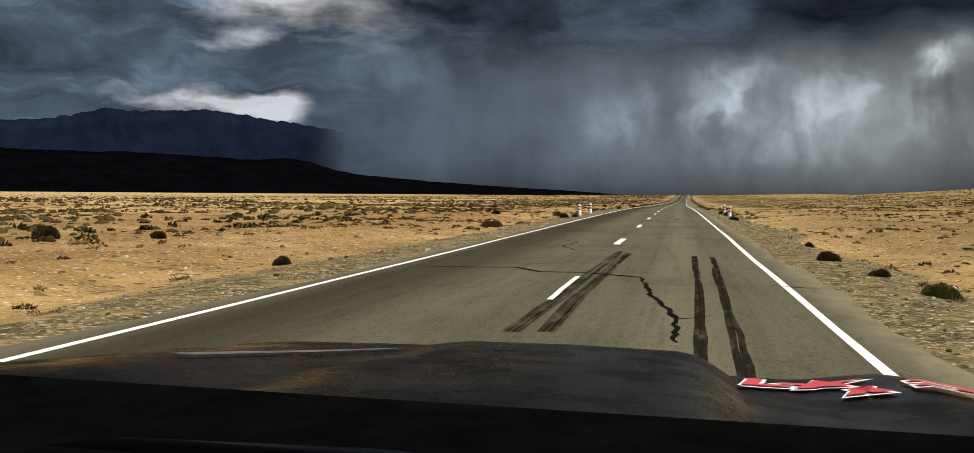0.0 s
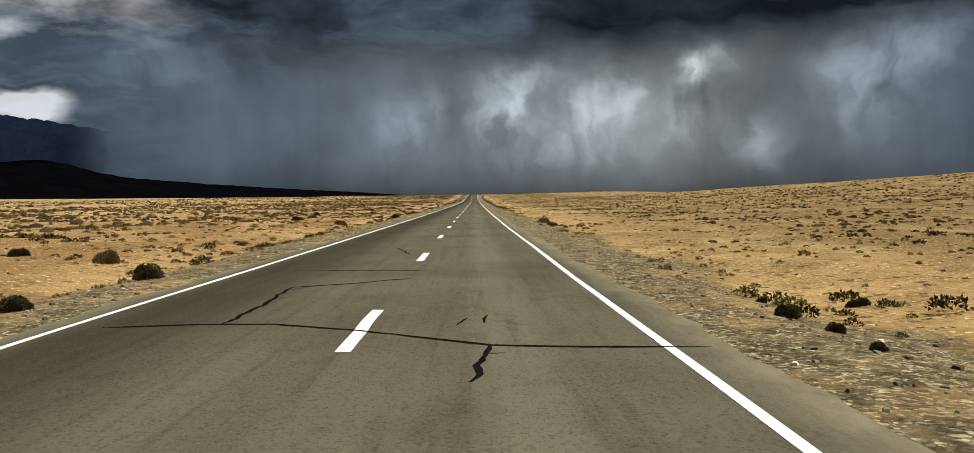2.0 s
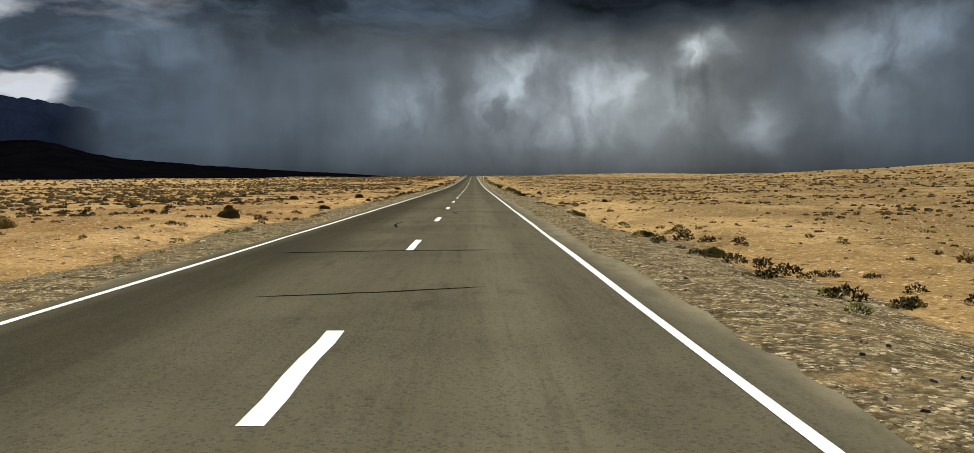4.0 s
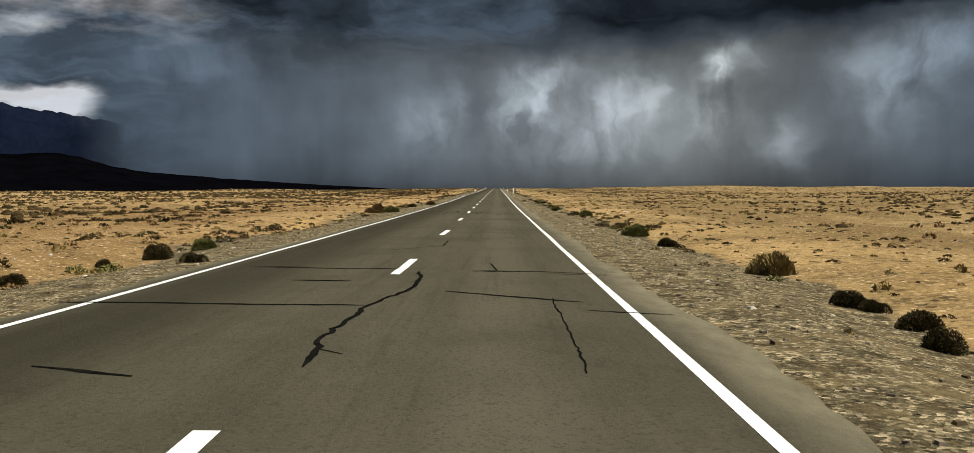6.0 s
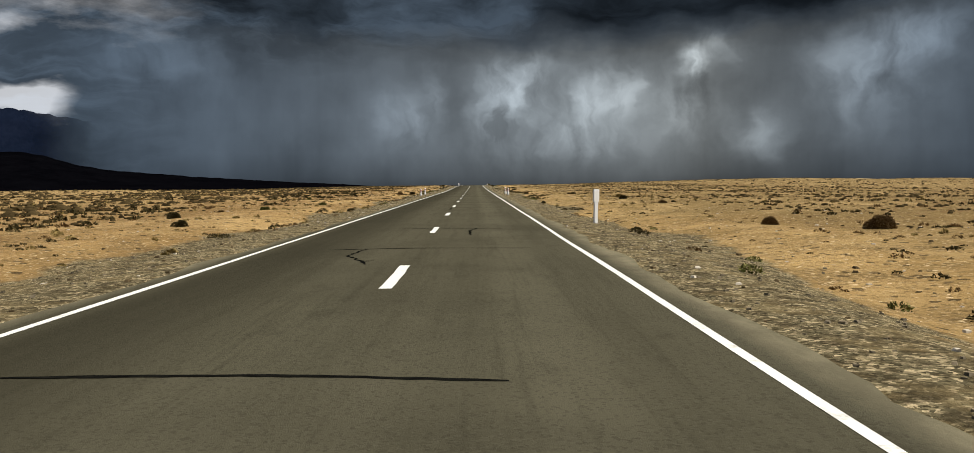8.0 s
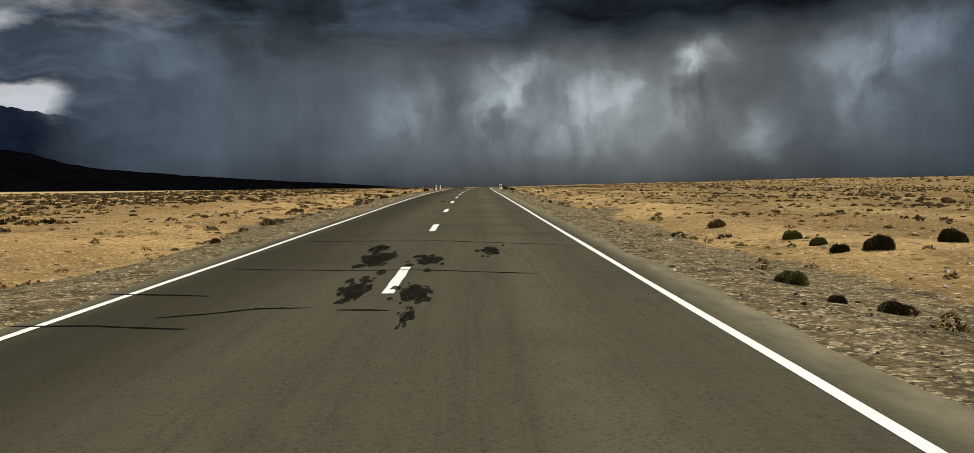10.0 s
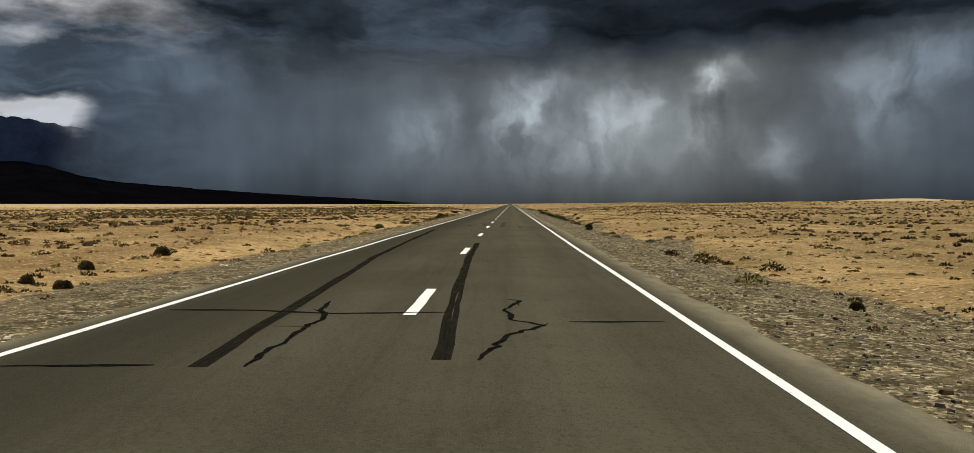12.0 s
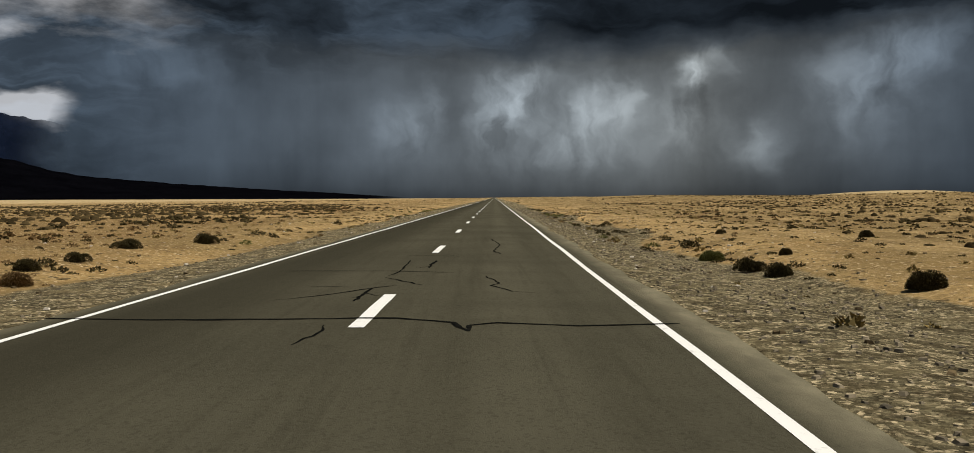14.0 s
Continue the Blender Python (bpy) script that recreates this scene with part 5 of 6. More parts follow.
def seal(width, *points):
    """A tar-sealed crack through (right of centre, along the road), thinning to its ends, with hair cracks off a broad one."""
    across = abs(points[-1][0] - points[0][0]) > abs(points[-1][1] - points[0][1])
    run = wavering(points, 0.11, 0.008 if across else 0.008 + width * 0.16)
    n = len(run)
    gain = max(1.75, 0.055 / width) if across else 0.80
    flow, wid = 1.0, []
    for i in range(n):
        flow = 0.7 * flow + 0.3 * crack_rng.choice((0.35, 0.7, 1.0, 1.2, 1.7))
        wid.append(max(0.012, width * gain * flow * (0.35 + 0.65 * min(1, min(i, n - 1 - i) / 3))))
    ribbon(run, wid, "crack_seal", TAR, 0.005 + crack_rng.uniform(0, 0.002))
    if width > 0.07 and n > 12:
        for _ in range(2):
            x, y = run[crack_rng.randrange(3, n - 3)]
            dx, dy = crack_rng.uniform(-0.45, 0.45), crack_rng.uniform(-0.5, 0.5)
            branch = wavering([(x, y), (x + dx, y + dy)], 0.1, 0.012)
            ribbon(branch, [0.026 * (1 - 0.7 * k / len(branch)) for k in range(len(branch))], "crack_seal", TAR, 0.0048)


def scuff(width, *points, rubber=None):
    """A rubber mark; a wide one is drawn as several ragged streaks."""
    lanes = max(1, round(width / 0.06))
    for k in range(lanes):
        off = (k - (lanes - 1) / 2) * 0.05 if lanes > 1 else 0
        run = [(x + off, y) for x, y in wavering(points, 0.7, 0.012)]
        ribbon(run, [min(width, 0.066) * crack_rng.uniform(0.85, 1.2) for _ in run], "tyre_mark", rubber or SCUFF, 0.003 + 0.0004 * k)


seal(0.075, (1.17, 13.5), (1.36, 11.8), (1.56, 10.2), (1.74, 8.9), (1.75, 8.4), (1.68, 7.8), (1.74, 7.6))
seal(0.042, (-2.60, 14.5), (-1.02, 14.7), (-0.46, 13.9), (0.35, 13.9), (1.17, 13.5))
seal(0.024, (-1.09, 15.1), (-0.63, 15.7), (0.21, 16.6))
seal(0.042, (-1.49, 24.4), (-0.90, 23.1), (-1.05, 21.1), (-0.58, 19.7), (0.42, 19.5))
seal(0.024, (3.00, 13.0), (3.70, 12.8))
scuff(0.15, (2.08, 18.7), (2.01, 11.1), (1.91, 6.4))
scuff(0.15, (2.43, 18.5), (2.34, 11.9), (2.21, 6.0))
scuff(0.16, (0.49, 19.6), (0.32, 10.4), (0.24, 7.7), rubber=MIDDLING)
scuff(0.16, (0.69, 19.0), (0.54, 11.2), (0.56, 7.8), rubber=MIDDLING)
seal(0.042, (-2.12, 48.8), (-1.35, 49.9), (-0.56, 51.0), (-0.23, 51.8), (-0.05, 53.3))
seal(0.042, (-0.56, 51.0), (0.61, 49.7), (1.53, 48.6))
seal(0.075, (1.53, 48.6), (1.72, 48.1), (1.74, 47.4), (1.65, 46.7), (1.65, 45.9))
seal(0.024, (-2.69, 53.3), (-0.56, 53.3), (0.85, 53.2), (1.88, 52.7), (2.70, 52.4))
seal(0.024, (-1.95, 62.5), (0.03, 62.3))
seal(0.024, (-0.71, 62.1), (0.84, 60.5), (1.31, 58.8), (0.95, 57.3), (-0.22, 55.4))
seal(0.042, (-3.04, 90.5), (-1.42, 91.1), (-0.06, 91.0), (1.24, 90.6), (2.27, 90.1), (3.73, 89.8))
seal(0.075, (1.24, 90.5), (1.61, 89.5), (1.89, 88.4), (1.94, 87.7), (1.85, 87.1), (1.84, 86.6), (1.69, 86.3))
seal(0.075, (0.16, 91.1), (0.30, 93.0), (0.24, 94.2), (0.40, 96.6), (0.46, 98.3))
seal(0.042, (-0.36, 92.4), (-0.10, 92.1), (0.07, 91.5))
seal(0.024, (-2.38, 97.6), (-0.92, 97.3), (0.99, 97.1))
seal(0.024, (1.95, 96.1), (3.38, 95.5))
seal(0.042, (0.07, 125.1), (0.41, 106.3), (0.87, 101.8), (1.35, 99.7), (1.43, 98.2))
scuff(0.16, (0.74, 87.2), (0.95, 87.8), (1.14, 88.0))
seal(0.042, (-2.97, 130.9), (-1.60, 131.1), (-0.20, 131.3), (0.84, 131.1), (2.01, 130.7), (3.10, 130.3))
seal(0.042, (-0.07, 131.0), (-0.42, 129.4), (-0.83, 128.2), (-1.16, 127.8))
seal(0.075, (-1.16, 127.8), (-1.18, 127.0), (-1.10, 125.9), (-0.95, 125.3))
seal(0.024, (-1.79, 128.2), (-1.16, 127.8))
seal(0.042, (-2.68, 137.8), (-0.71, 137.2), (0.90, 136.7), (1.17, 136.1))
seal(0.075, (1.17, 136.1), (1.60, 133.5), (1.56, 132.5), (1.37, 131.0))
seal(0.075, (0.28, 141.5), (-0.80, 139.4), (-0.68, 137.6))
seal(0.024, (-1.27, 142.1), (0.28, 141.5))
seal(0.042, (1.72, 146.3), (2.15, 147.6))
seal(0.042, (-2.81, 168.1), (-1.69, 168.2), (-0.88, 168.1), (0.18, 167.5), (0.93, 167.0), (1.55, 166.6), (2.43, 166.5), (3.66, 166.5))
seal(0.075, (1.54, 166.6), (1.46, 165.8), (1.41, 165.2), (1.35, 164.9))
seal(0.075, (-1.48, 168.2), (-1.47, 169.3), (-1.48, 170.5), (-1.57, 172.4))
seal(0.042, (-1.57, 172.4), (-0.62, 172.9), (0.27, 173.7))
seal(0.024, (-2.67, 175.9), (-1.13, 175.7), (0.64, 175.3))
seal(0.042, (1.51, 168.1), (1.56, 168.8))
seal(0.042, (1.20, 167.9), (1.31, 168.5))
seal(0.042, (-0.82, 183.8), (-0.23, 180.7))
seal(0.042, (-2.68, 206.5), (-1.82, 206.8), (-0.99, 206.8), (0.09, 206.6), (1.20, 206.6), (2.17, 206.3), (3.66, 205.9))
seal(0.075, (0.90, 209.3), (0.99, 208.2), (1.13, 207.2), (1.19, 206.6))
seal(0.042, (-3.74, 209.7), (-2.30, 209.5), (-1.26, 209.6), (0.26, 209.5), (1.18, 209.3), (2.22, 209.1), (3.08, 209.0))
seal(0.075, (0.31, 209.0), (0.29, 209.7), (0.56, 211.0), (0.86, 212.7), (0.89, 213.7), (0.45, 216.3))
seal(0.075, (-0.87, 206.8), (-1.03, 207.4), (-1.01, 208.4))
seal(0.042, (-1.25, 208.4), (-1.33, 209.1), (-1.25, 209.4))
seal(0.024, (0.90, 213.2), (1.08, 211.0), (1.19, 209.7))
seal(0.024, (-2.67, 213.8), (-1.33, 213.4), (-0.18, 213.2))
seal(0.024, (1.31, 212.2), (1.69, 212.1))
seal(0.075, (0.18, 206.0), (0.21, 206.5))
seal(0.042, (1.60, 229.9), (1.81, 224.0))
seal(0.075, (-2.65, 403.8), (-2.01, 403.9), (-1.48, 404.2), (-0.69, 404.3), (-0.19, 404.7), (0.29, 405.5), (0.73, 406.7))
seal(0.075, (-1.29, 404.0), (-1.27, 403.4), (-1.35, 402.7))
seal(0.042, (-3.60, 407.2), (-2.02, 407.2), (-0.37, 407.1))
seal(0.075, (-0.42, 407.1), (-0.32, 408.5), (-0.45, 410.3), (-0.24, 414.3), (0.07, 416.2))
seal(0.024, (-1.98, 412.3), (-0.33, 411.8))
seal(0.024, (0.79, 406.8), (1.83, 406.5), (2.74, 406.2), (3.72, 405.9))
seal(0.042, (-0.34, 420.7), (-0.29, 416.3), (0.07, 417.4))
seal(0.042, (1.50, 412.9), (1.82, 412.5))
seal(0.042, (-3.28, 447.7), (-1.95, 447.8), (-0.40, 447.8), (0.61, 448.0))
seal(0.042, (0.22, 448.3), (1.65, 447.5), (2.93, 447.0))
seal(0.075, (-0.19, 453.5), (0.07, 451.1), (0.24, 448.6), (0.16, 447.4), (0.40, 446.5), (0.42, 445.2), (0.38, 444.0), (0.35, 443.3))
seal(0.042, (-3.15, 453.4), (-1.88, 453.4), (-0.95, 453.9), (-0.19, 453.5))
seal(0.042, (-1.88, 446.0), (-1.31, 445.5), (-0.76, 445.1), (0.26, 445.2))
seal(0.075, (-0.76, 445.1), (-0.91, 444.2), (-1.09, 443.6), (-1.07, 443.0))
seal(0.042, (-2.42, 443.0), (-1.79, 442.9), (-1.04, 442.9))
seal(0.024, (-1.05, 454.6), (-0.64, 457.0), (-0.25, 462.1))
seal(0.024, (1.64, 455.4), (2.11, 454.7), (2.28, 453.7))
seal(0.024, (1.31, 449.3), (1.94, 449.1))
seal(0.042, (-3.78, 487.0), (-2.41, 486.9), (-0.83, 486.6), (0.21, 486.5))
seal(0.075, (0.45, 490.7), (0.57, 489.1), (0.45, 487.6), (0.27, 486.6), (0.19, 485.4), (0.13, 484.1), (0.23, 483.5), (0.26, 483.0))
seal(0.024, (-2.65, 491.8), (-0.94, 491.3), (0.26, 491.1))
seal(0.042, (1.03, 488.0), (1.89, 487.5), (2.79, 487.0))
seal(0.042, (-1.11, 495.7), (-0.53, 496.0), (0.45, 497.3), (0.44, 499.4))
seal(0.042, (-1.86, 483.1), (-1.36, 482.9), (-0.91, 482.7))
seal(0.024, (2.44, 487.4), (2.43, 484.6), (2.40, 482.9))
seal(0.042, (-1.34, 489.4), (-0.44, 489.3))
seal(0.042, (1.62, 492.4), (1.73, 491.0))
seal(0.024, (1.32, 490.8), (2.46, 490.9), (3.60, 490.5))
seal(0.024, (2.76, 486.3), (3.68, 486.0))
seal(0.042, (-2.97, 527.4), (-1.41, 527.2), (-0.24, 527.0), (0.54, 526.9), (1.76, 526.5), (2.81, 526.0), (3.28, 525.9))
seal(0.075, (0.34, 526.7), (0.55, 525.5), (0.60, 524.5), (0.76, 523.7), (0.77, 523.2))
seal(0.075, (-0.60, 527.2), (-0.68, 528.0), (-0.61, 529.0), (-0.82, 530.5), (-1.25, 531.8))
seal(0.075, (-1.76, 523.3), (-1.36, 523.7), (-1.20, 524.4), (-0.76, 524.9), (0.34, 525.5))
seal(0.075, (-1.20, 524.2), (-1.17, 523.4), (-1.11, 523.0))
seal(0.042, (-1.29, 525.9), (-1.16, 526.9))
seal(0.042, (-1.11, 524.1), (0.04, 524.0))
seal(0.042, (0.29, 529.3), (1.41, 529.6), (3.08, 529.0))
seal(0.042, (0.86, 523.7), (2.04, 523.6))
seal(0.024, (-2.77, 529.7), (-1.28, 529.6), (-0.15, 529.7))
seal(0.042, (-0.90, 537.2), (-0.39, 536.7), (-0.46, 534.7))
seal(0.042, (-2.56, 569.7), (-0.61, 569.3), (1.35, 568.7), (3.03, 567.9), (3.68, 568.0))
seal(0.075, (-0.57, 569.0), (-0.98, 567.3), (-1.11, 565.8), (-1.04, 564.6), (-0.99, 563.5), (-0.84, 562.5))
seal(0.042, (-2.94, 563.6), (-2.10, 563.6), (-1.06, 563.7))
seal(0.042, (-3.73, 565.0), (-2.40, 565.1), (-1.15, 565.1))
seal(0.075, (0.95, 564.7), (1.10, 564.9), (1.25, 564.3), (1.43, 563.9), (1.57, 563.3), (1.45, 562.8))
seal(0.042, (1.03, 567.2), (1.17, 566.5), (1.68, 566.9), (1.88, 567.8))
seal(0.042, (1.37, 565.0), (1.90, 564.9))
seal(0.042, (0.51, 572.2), (0.45, 570.3), (0.49, 569.1))
seal(0.024, (-2.16, 573.7), (-0.70, 573.4))
seal(0.042, (-0.62, 578.1), (-0.09, 576.3))
seal(0.042, (1.20, 573.8), (1.36, 573.3))
seal(0.075, (0.93, 612.5), (0.59, 610.6), (0.51, 609.1), (0.59, 607.8), (0.52, 606.5), (0.47, 605.7), (0.62, 605.0))
seal(0.042, (0.95, 616.0), (0.93, 612.5))
seal(0.042, (-2.34, 606.5), (-1.27, 606.5), (-0.37, 606.5), (0.59, 606.6), (1.36, 606.7))
seal(0.042, (-1.86, 608.6), (-0.90, 608.8), (-0.45, 609.6), (-0.14, 610.5))
seal(0.024, (0.86, 610.0), (2.19, 609.5), (3.55, 609.2))
seal(0.024, (-0.63, 618.6), (-0.00, 617.6))
seal(0.024, (1.16, 612.9), (1.77, 612.9))
seal(0.024, (-2.76, 805.4), (-0.93, 804.9), (0.28, 804.8), (1.91, 804.3))
seal(0.042, (-2.26, 800.7), (-1.81, 800.9), (-1.33, 801.2), (-0.77, 801.2))
seal(0.042, (-0.49, 801.0), (0.07, 800.9))
seal(0.042, (-3.62, 800.4), (-2.68, 800.3), (-1.72, 800.0))
seal(0.042, (-3.60, 802.7), (-2.19, 802.3))
seal(0.024, (-2.93, 811.2), (0.12, 810.8), (3.20, 809.4))
seal(0.042, (-2.05, 839.0), (-1.17, 839.0), (-0.16, 839.0), (0.96, 838.8), (1.76, 838.7))
seal(0.075, (-0.30, 838.2), (-0.34, 838.7))
seal(0.075, (-0.85, 843.8), (-0.64, 842.3), (-0.58, 841.5), (-0.30, 840.5))
seal(0.042, (-1.52, 845.2), (-1.54, 845.9))
seal(0.042, (-3.08, 847.8), (-1.10, 847.1), (0.96, 847.0), (3.17, 846.5))
seal(0.042, (0.19, 848.1), (0.47, 849.4))
seal(0.042, (0.88, 851.2), (1.49, 852.3))
seal(0.042, (-1.28, 851.9), (-0.27, 851.1))
seal(0.042, (2.43, 839.1), (3.17, 839.2))
seal(0.042, (-3.90, 840.1), (-2.87, 840.0))
seal(0.075, (0.46, 882.5), (0.58, 880.6), (0.69, 879.2), (0.67, 878.3), (0.72, 877.3))
seal(0.042, (0.70, 878.1), (1.20, 878.0), (1.30, 877.6), (1.80, 877.4), (2.73, 877.2))
seal(0.075, (1.17, 877.2), (1.30, 877.7))
seal(0.042, (-0.10, 882.5), (0.00, 884.7), (0.25, 886.7), (0.46, 885.7), (0.67, 882.1))
seal(0.075, (2.87, 879.7), (3.32, 879.7), (3.67, 879.5))
seal(0.024, (1.26, 882.6), (1.73, 882.4))
scuff(0.3, (-1.84, 944.4), (-1.31, 929.6), (-1.02, 923.0), (-0.84, 919.4), (-0.66, 917.5), (-0.56, 916.0), rubber=SKID)
scuff(0.3, (0.61, 944.7), (1.00, 933.0), (1.30, 920.8), (1.41, 916.3), rubber=SKID)
seal(0.042, (-1.86, 916.6), (-1.29, 916.9), (-0.61, 917.0))
seal(0.042, (-0.50, 916.6), (-0.20, 916.1))
seal(0.042, (-3.25, 919.7), (-1.04, 919.6))
scuff(0.16, (0.58, 916.3), (0.78, 917.3), (0.96, 918.4))
seal(0.042, (0.98, 917.5), (1.25, 916.4))
seal(0.024, (1.53, 918.0), (2.01, 917.9))
seal(0.024, (0.97, 920.1), (1.25, 920.3))
scuff(0.2, (-2.51, 991.5), (-2.06, 969.1), (-1.57, 960.3), (-1.42, 956.9), (-1.29, 955.1), rubber=SKID)
scuff(0.2, (0.21, 976.2), (0.28, 968.8), (0.46, 960.9), (0.65, 955.4), rubber=SKID)
seal(0.075, (-1.16, 959.7), (-1.09, 958.7), (-0.87, 957.9), (-0.94, 956.8), (-0.91, 955.1))
seal(0.075, (1.19, 960.0), (1.40, 959.8), (1.15, 958.8), (1.23, 957.9), (1.59, 957.5), (1.22, 956.8), (0.96, 955.4))
seal(0.042, (-3.01, 958.9), (-1.99, 958.8), (-0.84, 958.4), (0.48, 958.5))
seal(0.042, (1.89, 957.8), (2.98, 957.9))
seal(0.042, (-2.95, 955.2), (-1.91, 955.2), (-1.68, 955.2))
seal(0.042, (-3.17, 999.8), (-1.66, 999.9), (-0.36, 999.9), (0.48, 999.5))
seal(0.075, (-1.20, 999.8), (-1.08, 998.6), (-1.05, 997.7))
seal(0.042, (-1.85, 997.4), (-1.06, 997.7), (-0.37, 997.5), (0.28, 997.6), (0.83, 997.0), (1.53, 996.8), (1.79, 996.4), (2.49, 996.7), (3.31, 996.6))
seal(0.075, (1.59, 996.5), (1.76, 995.6), (1.88, 994.6))
seal(0.075, (-0.65, 1004.4), (-0.31, 1001.7), (-0.18, 999.9))
seal(0.042, (1.36, 998.8), (1.82, 999.5), (2.06, 999.8), (1.82, 1000.3), (1.60, 1000.8))
seal(0.075, (1.76, 999.1), (1.72, 997.9))
seal(0.042, (-1.03, 994.8), (-0.91, 995.2), (-0.74, 995.6))
seal(0.024, (-1.59, 1005.7), (-0.21, 1005.2))
seal(0.042, (-2.88, 994.1), (-1.95, 994.0))
seal(0.042, (-1.64, 1045.0), (-1.60, 1046.1), (-0.90, 1046.0), (-0.85, 1049.2))
seal(0.042, (-1.08, 1044.2), (-0.71, 1042.4))
seal(0.042, (-0.85, 1039.4), (-0.93, 1040.9))
seal(0.042, (-0.59, 1038.6), (-0.42, 1038.1))
seal(0.075, (0.83, 1037.4), (1.18, 1037.4))
seal(0.042, (1.49, 1038.5), (1.52, 1037.6), (1.64, 1037.5))
seal(0.042, (1.51, 1035.9), (1.56, 1035.1))
seal(0.024, (0.73, 1036.6), (0.81, 1035.7))
seal(0.042, (1.49, 1048.8), (1.71, 1046.1))
seal(0.024, (-1.44, 1045.0), (0.16, 1044.5))
seal(0.042, (-3.90, 1075.8), (-2.56, 1075.9), (-0.74, 1075.7), (0.53, 1075.5), (1.10, 1075.1), (1.76, 1075.1), (2.69, 1075.1), (3.65, 1074.9))
seal(0.042, (-2.81, 1078.9), (-1.42, 1078.8), (-0.12, 1078.0), (1.10, 1077.8), (1.89, 1078.1))
seal(0.075, (1.15, 1077.5), (1.36, 1076.9), (1.75, 1076.7), (1.90, 1076.1), (1.77, 1075.2))
seal(0.075, (1.78, 1075.1), (1.62, 1074.8), (1.70, 1074.3), (1.51, 1073.8))
seal(0.075, (1.78, 1082.7), (1.78, 1080.5), (1.93, 1078.6), (1.79, 1077.7))
seal(0.024, (-3.02, 1086.2), (-1.50, 1085.7))
seal(0.042, (-0.36, 1089.5), (-0.19, 1085.3))
seal(0.042, (-3.90, 1115.3), (-2.31, 1115.0), (-0.89, 1114.9), (0.42, 1114.9), (1.05, 1114.6), (1.23, 1114.0))
seal(0.042, (1.23, 1114.0), (1.22, 1114.4), (1.52, 1114.6), (2.37, 1114.4), (3.49, 1114.6))
seal(0.042, (-0.36, 1113.2), (-0.24, 1113.8), (-0.30, 1114.4))
seal(0.042, (-1.45, 1116.7), (-1.02, 1117.1), (-0.31, 1118.1), (0.01, 1118.5))
seal(0.075, (-0.33, 1116.5), (-0.31, 1118.1))
seal(0.024, (-1.31, 1118.5), (-0.71, 1118.3))
seal(0.042, (-0.33, 1120.1), (-0.22, 1121.0), (-0.31, 1123.7))
seal(0.042, (-0.35, 1119.8), (0.39, 1118.5))
seal(0.042, (1.34, 1120.1), (1.53, 1119.0), (1.43, 1118.5), (1.75, 1117.7), (2.14, 1117.5))
seal(0.024, (-2.39, 1121.4), (-0.51, 1121.1), (0.76, 1120.7))
seal(0.075, (0.24, 1121.7), (0.26, 1123.6))
seal(0.042, (1.37, 1133.4), (1.65, 1129.7), (1.47, 1126.9), (1.69, 1125.8))
seal(0.024, (-0.54, 1125.3), (0.69, 1125.0))
seal(0.024, (-2.65, 491.8), (-1.68, 491.7))
seal(0.024, (1.31, 491.0), (2.13, 490.9))
seal(0.024, (2.54, 490.6), (3.57, 490.3))
seal(0.024, (-1.30, 489.4), (-0.46, 489.2))
seal(0.042, (-1.17, 527.3), (-1.29, 526.8), (-1.36, 526.1))
seal(0.042, (-0.97, 537.8), (-0.45, 537.3), (-0.48, 534.5))
seal(0.024, (0.74, 529.6), (0.79, 526.6), (0.81, 524.8))
seal(0.042, (-1.19, 578.9), (-0.37, 577.0), (0.06, 575.2))
seal(0.024, (-2.15, 573.6), (-1.06, 573.2), (0.11, 572.8))
seal(0.024, (1.17, 566.6), (1.67, 566.4), (1.90, 566.3))
seal(0.075, (1.02, 567.5), (1.09, 567.2), (1.17, 566.6))
seal(0.042, (1.40, 565.7), (1.45, 565.5), (1.38, 565.2))
seal(0.024, (1.16, 999.2), (1.50, 999.1), (1.75, 998.8))
ribbon([(0.85, 1010.1), (0.84, 1000.9), (0.84, 995.5)], [0.20, 0.26, 0.28], "tyre_mark", FAINT, 0.003)
seal(0.042, (-0.86, 1040.7), (-0.91, 1039.7), (-0.90, 1038.9))
scuff(0.16, (0.86, 1037.4), (1.19, 1037.3))
seal(0.024, (1.48, 1038.2), (1.52, 1036.9), (1.53, 1035.7))
seal(0.024, (-0.53, 1038.2), (-0.35, 1035.7), (-0.29, 1034.4))
scuff(0.16, (2.52, 404.0), (2.61, 403.8))
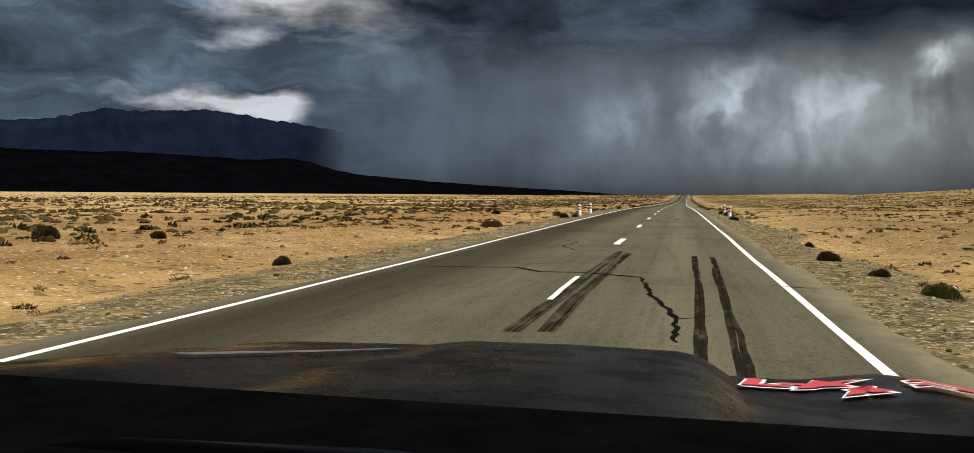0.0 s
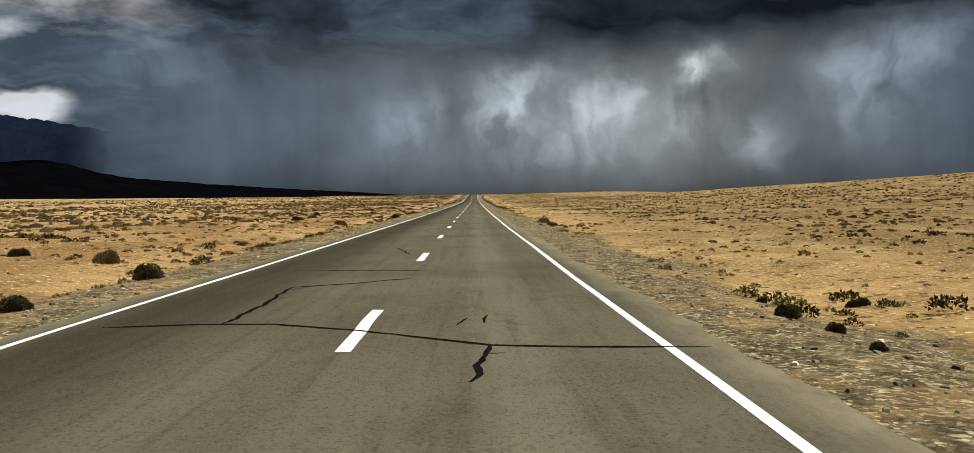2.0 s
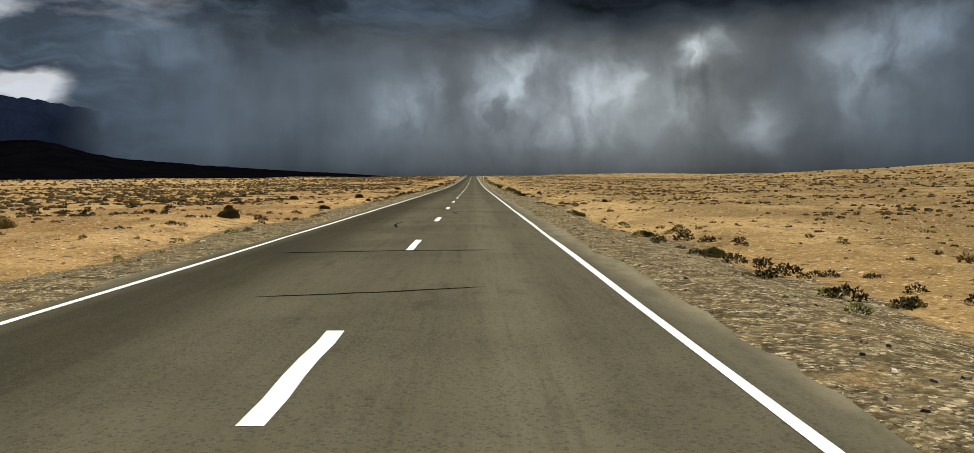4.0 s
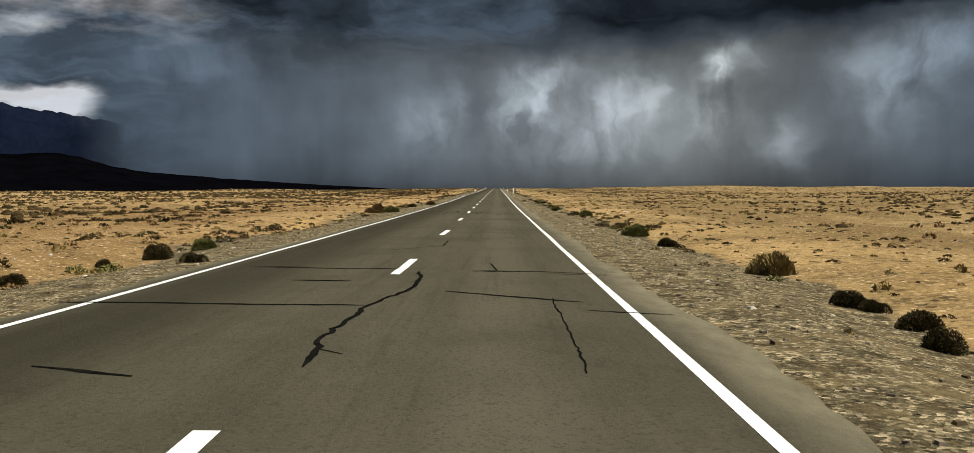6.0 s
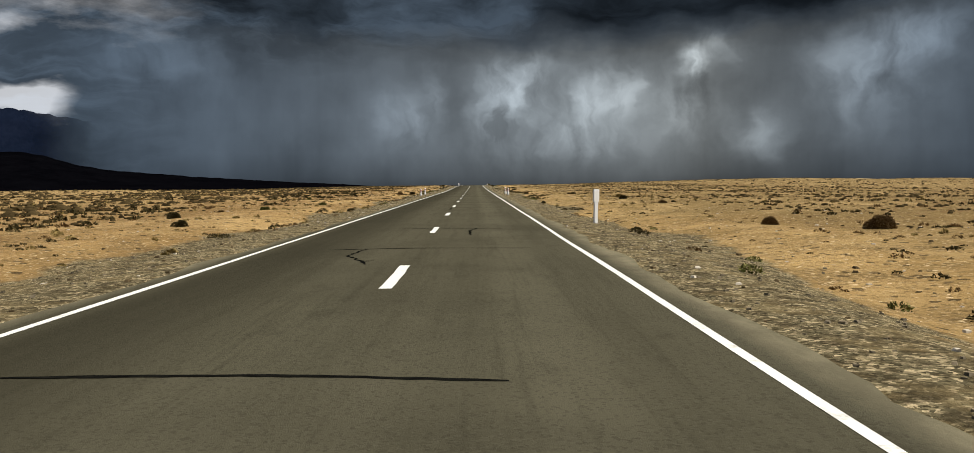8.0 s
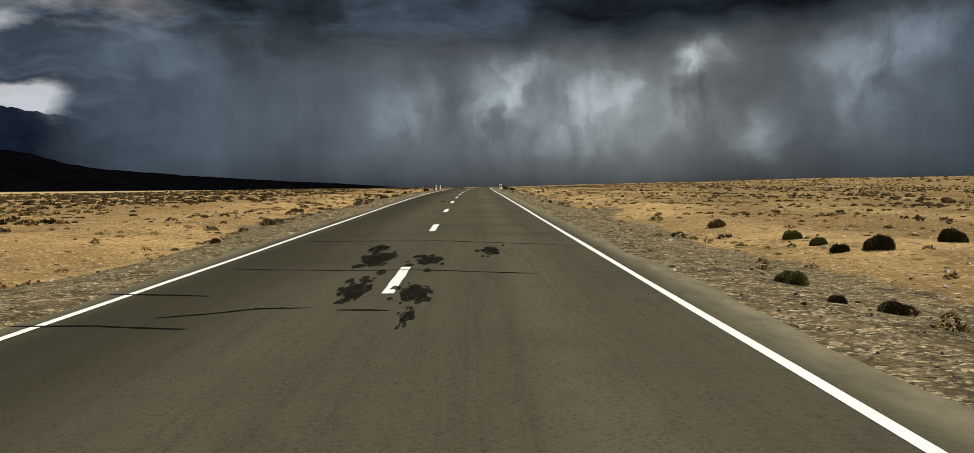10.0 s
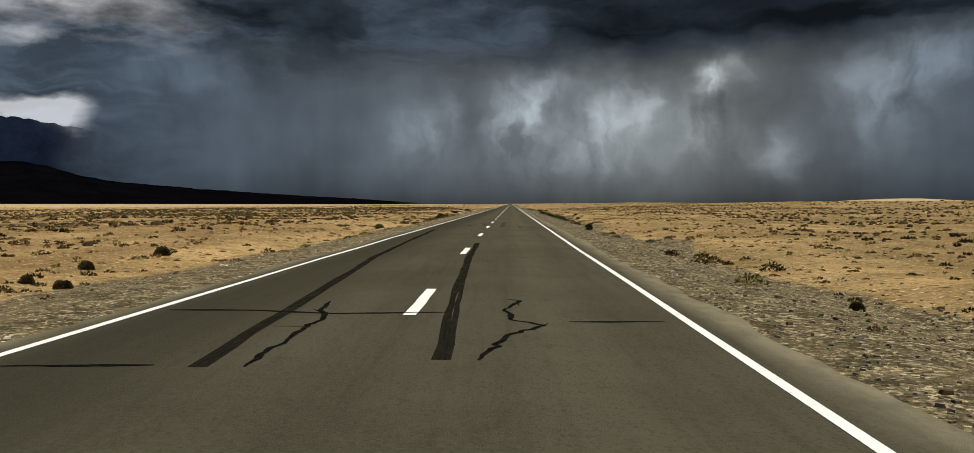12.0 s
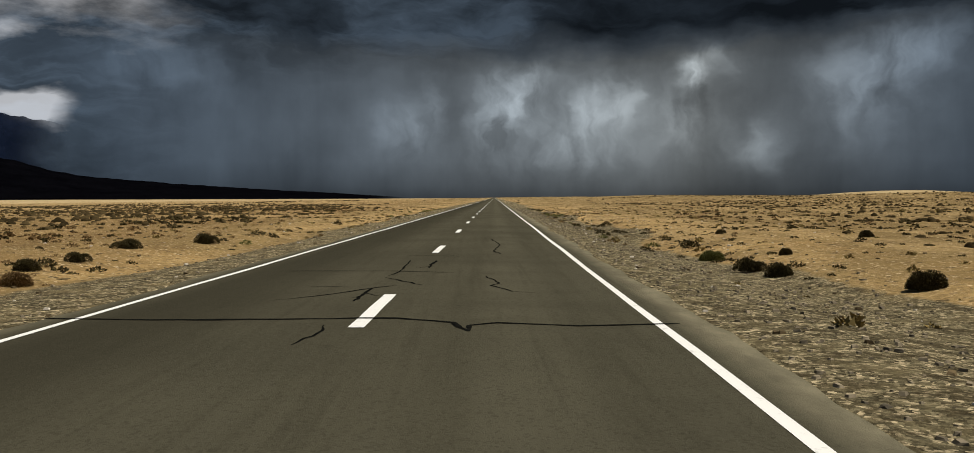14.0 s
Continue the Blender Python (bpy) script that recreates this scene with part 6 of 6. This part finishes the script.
seal(0.024, (-1.97, 412.2), (-1.16, 411.8), (-0.44, 411.8))
seal(0.024, (1.62, 412.8), (1.81, 412.4))


# more of the same on the stretches between
more = random.Random(33)
for lo, hi in ((232, 396), (630, 790)):
    s_at = lo
    while s_at < hi:
        tilt = more.uniform(-1.0, 1.0)
        a_at, b_at = more.uniform(-3.2, -1.0), more.uniform(0.6, 3.6)
        seal(more.choice((0.024, 0.042)), (a_at, s_at), ((a_at + b_at) / 2, s_at + tilt * 0.3), (b_at, s_at + tilt))
        if more.random() < 0.6:
            x_at = more.uniform(-1.2, 1.8)
            seal(0.075, (x_at, s_at), (x_at + more.uniform(-0.3, 0.4), s_at - 1.6), (x_at + more.uniform(-0.4, 0.4), s_at - 3.4))
        s_at += more.uniform(5.0, 13.0)


def spill(la, s, w, d):
    """An oil stain with a ragged edge and islands round it."""
    v, f = [], []
    for k in range(26):
        r = 0.5 if k == 0 else crack_rng.uniform(0.05, 0.2)
        cx, cy = (0, 0) if k == 0 else (crack_rng.gauss(0, 0.33), crack_rng.gauss(0, 0.33))
        c0 = len(v)
        n = 14
        for i in range(n):
            a = 2 * math.pi * i / n
            q = r * crack_rng.uniform(0.65, 1.15)
            x, y = la + (cx + q * math.cos(a)) * w, s + (cy + q * math.sin(a)) * d
            v.append((x + float(bend(y)), y, float(prof(y)) + 0.035 + camber(x) + 0.003 + 0.0002 * k))
        f.append(tuple(range(c0, c0 + n)))
    mesh_object("oil_stain", v, f, SCUFF, road)


spill(-0.49, 802.6, 0.35, 1.70)
spill(0.23, 802.3, 0.33, 1.51)
spill(-0.68, 806.9, 0.62, 2.50)
spill(0.22, 806.4, 0.44, 1.49)
spill(0.28, 800.5, 0.14, 0.84)
spill(-0.88, 809.0, 0.38, 1.42)
spill(1.27, 808.3, 0.37, 1.92)
spill(-0.75, 841.0, 0.25, 0.8)

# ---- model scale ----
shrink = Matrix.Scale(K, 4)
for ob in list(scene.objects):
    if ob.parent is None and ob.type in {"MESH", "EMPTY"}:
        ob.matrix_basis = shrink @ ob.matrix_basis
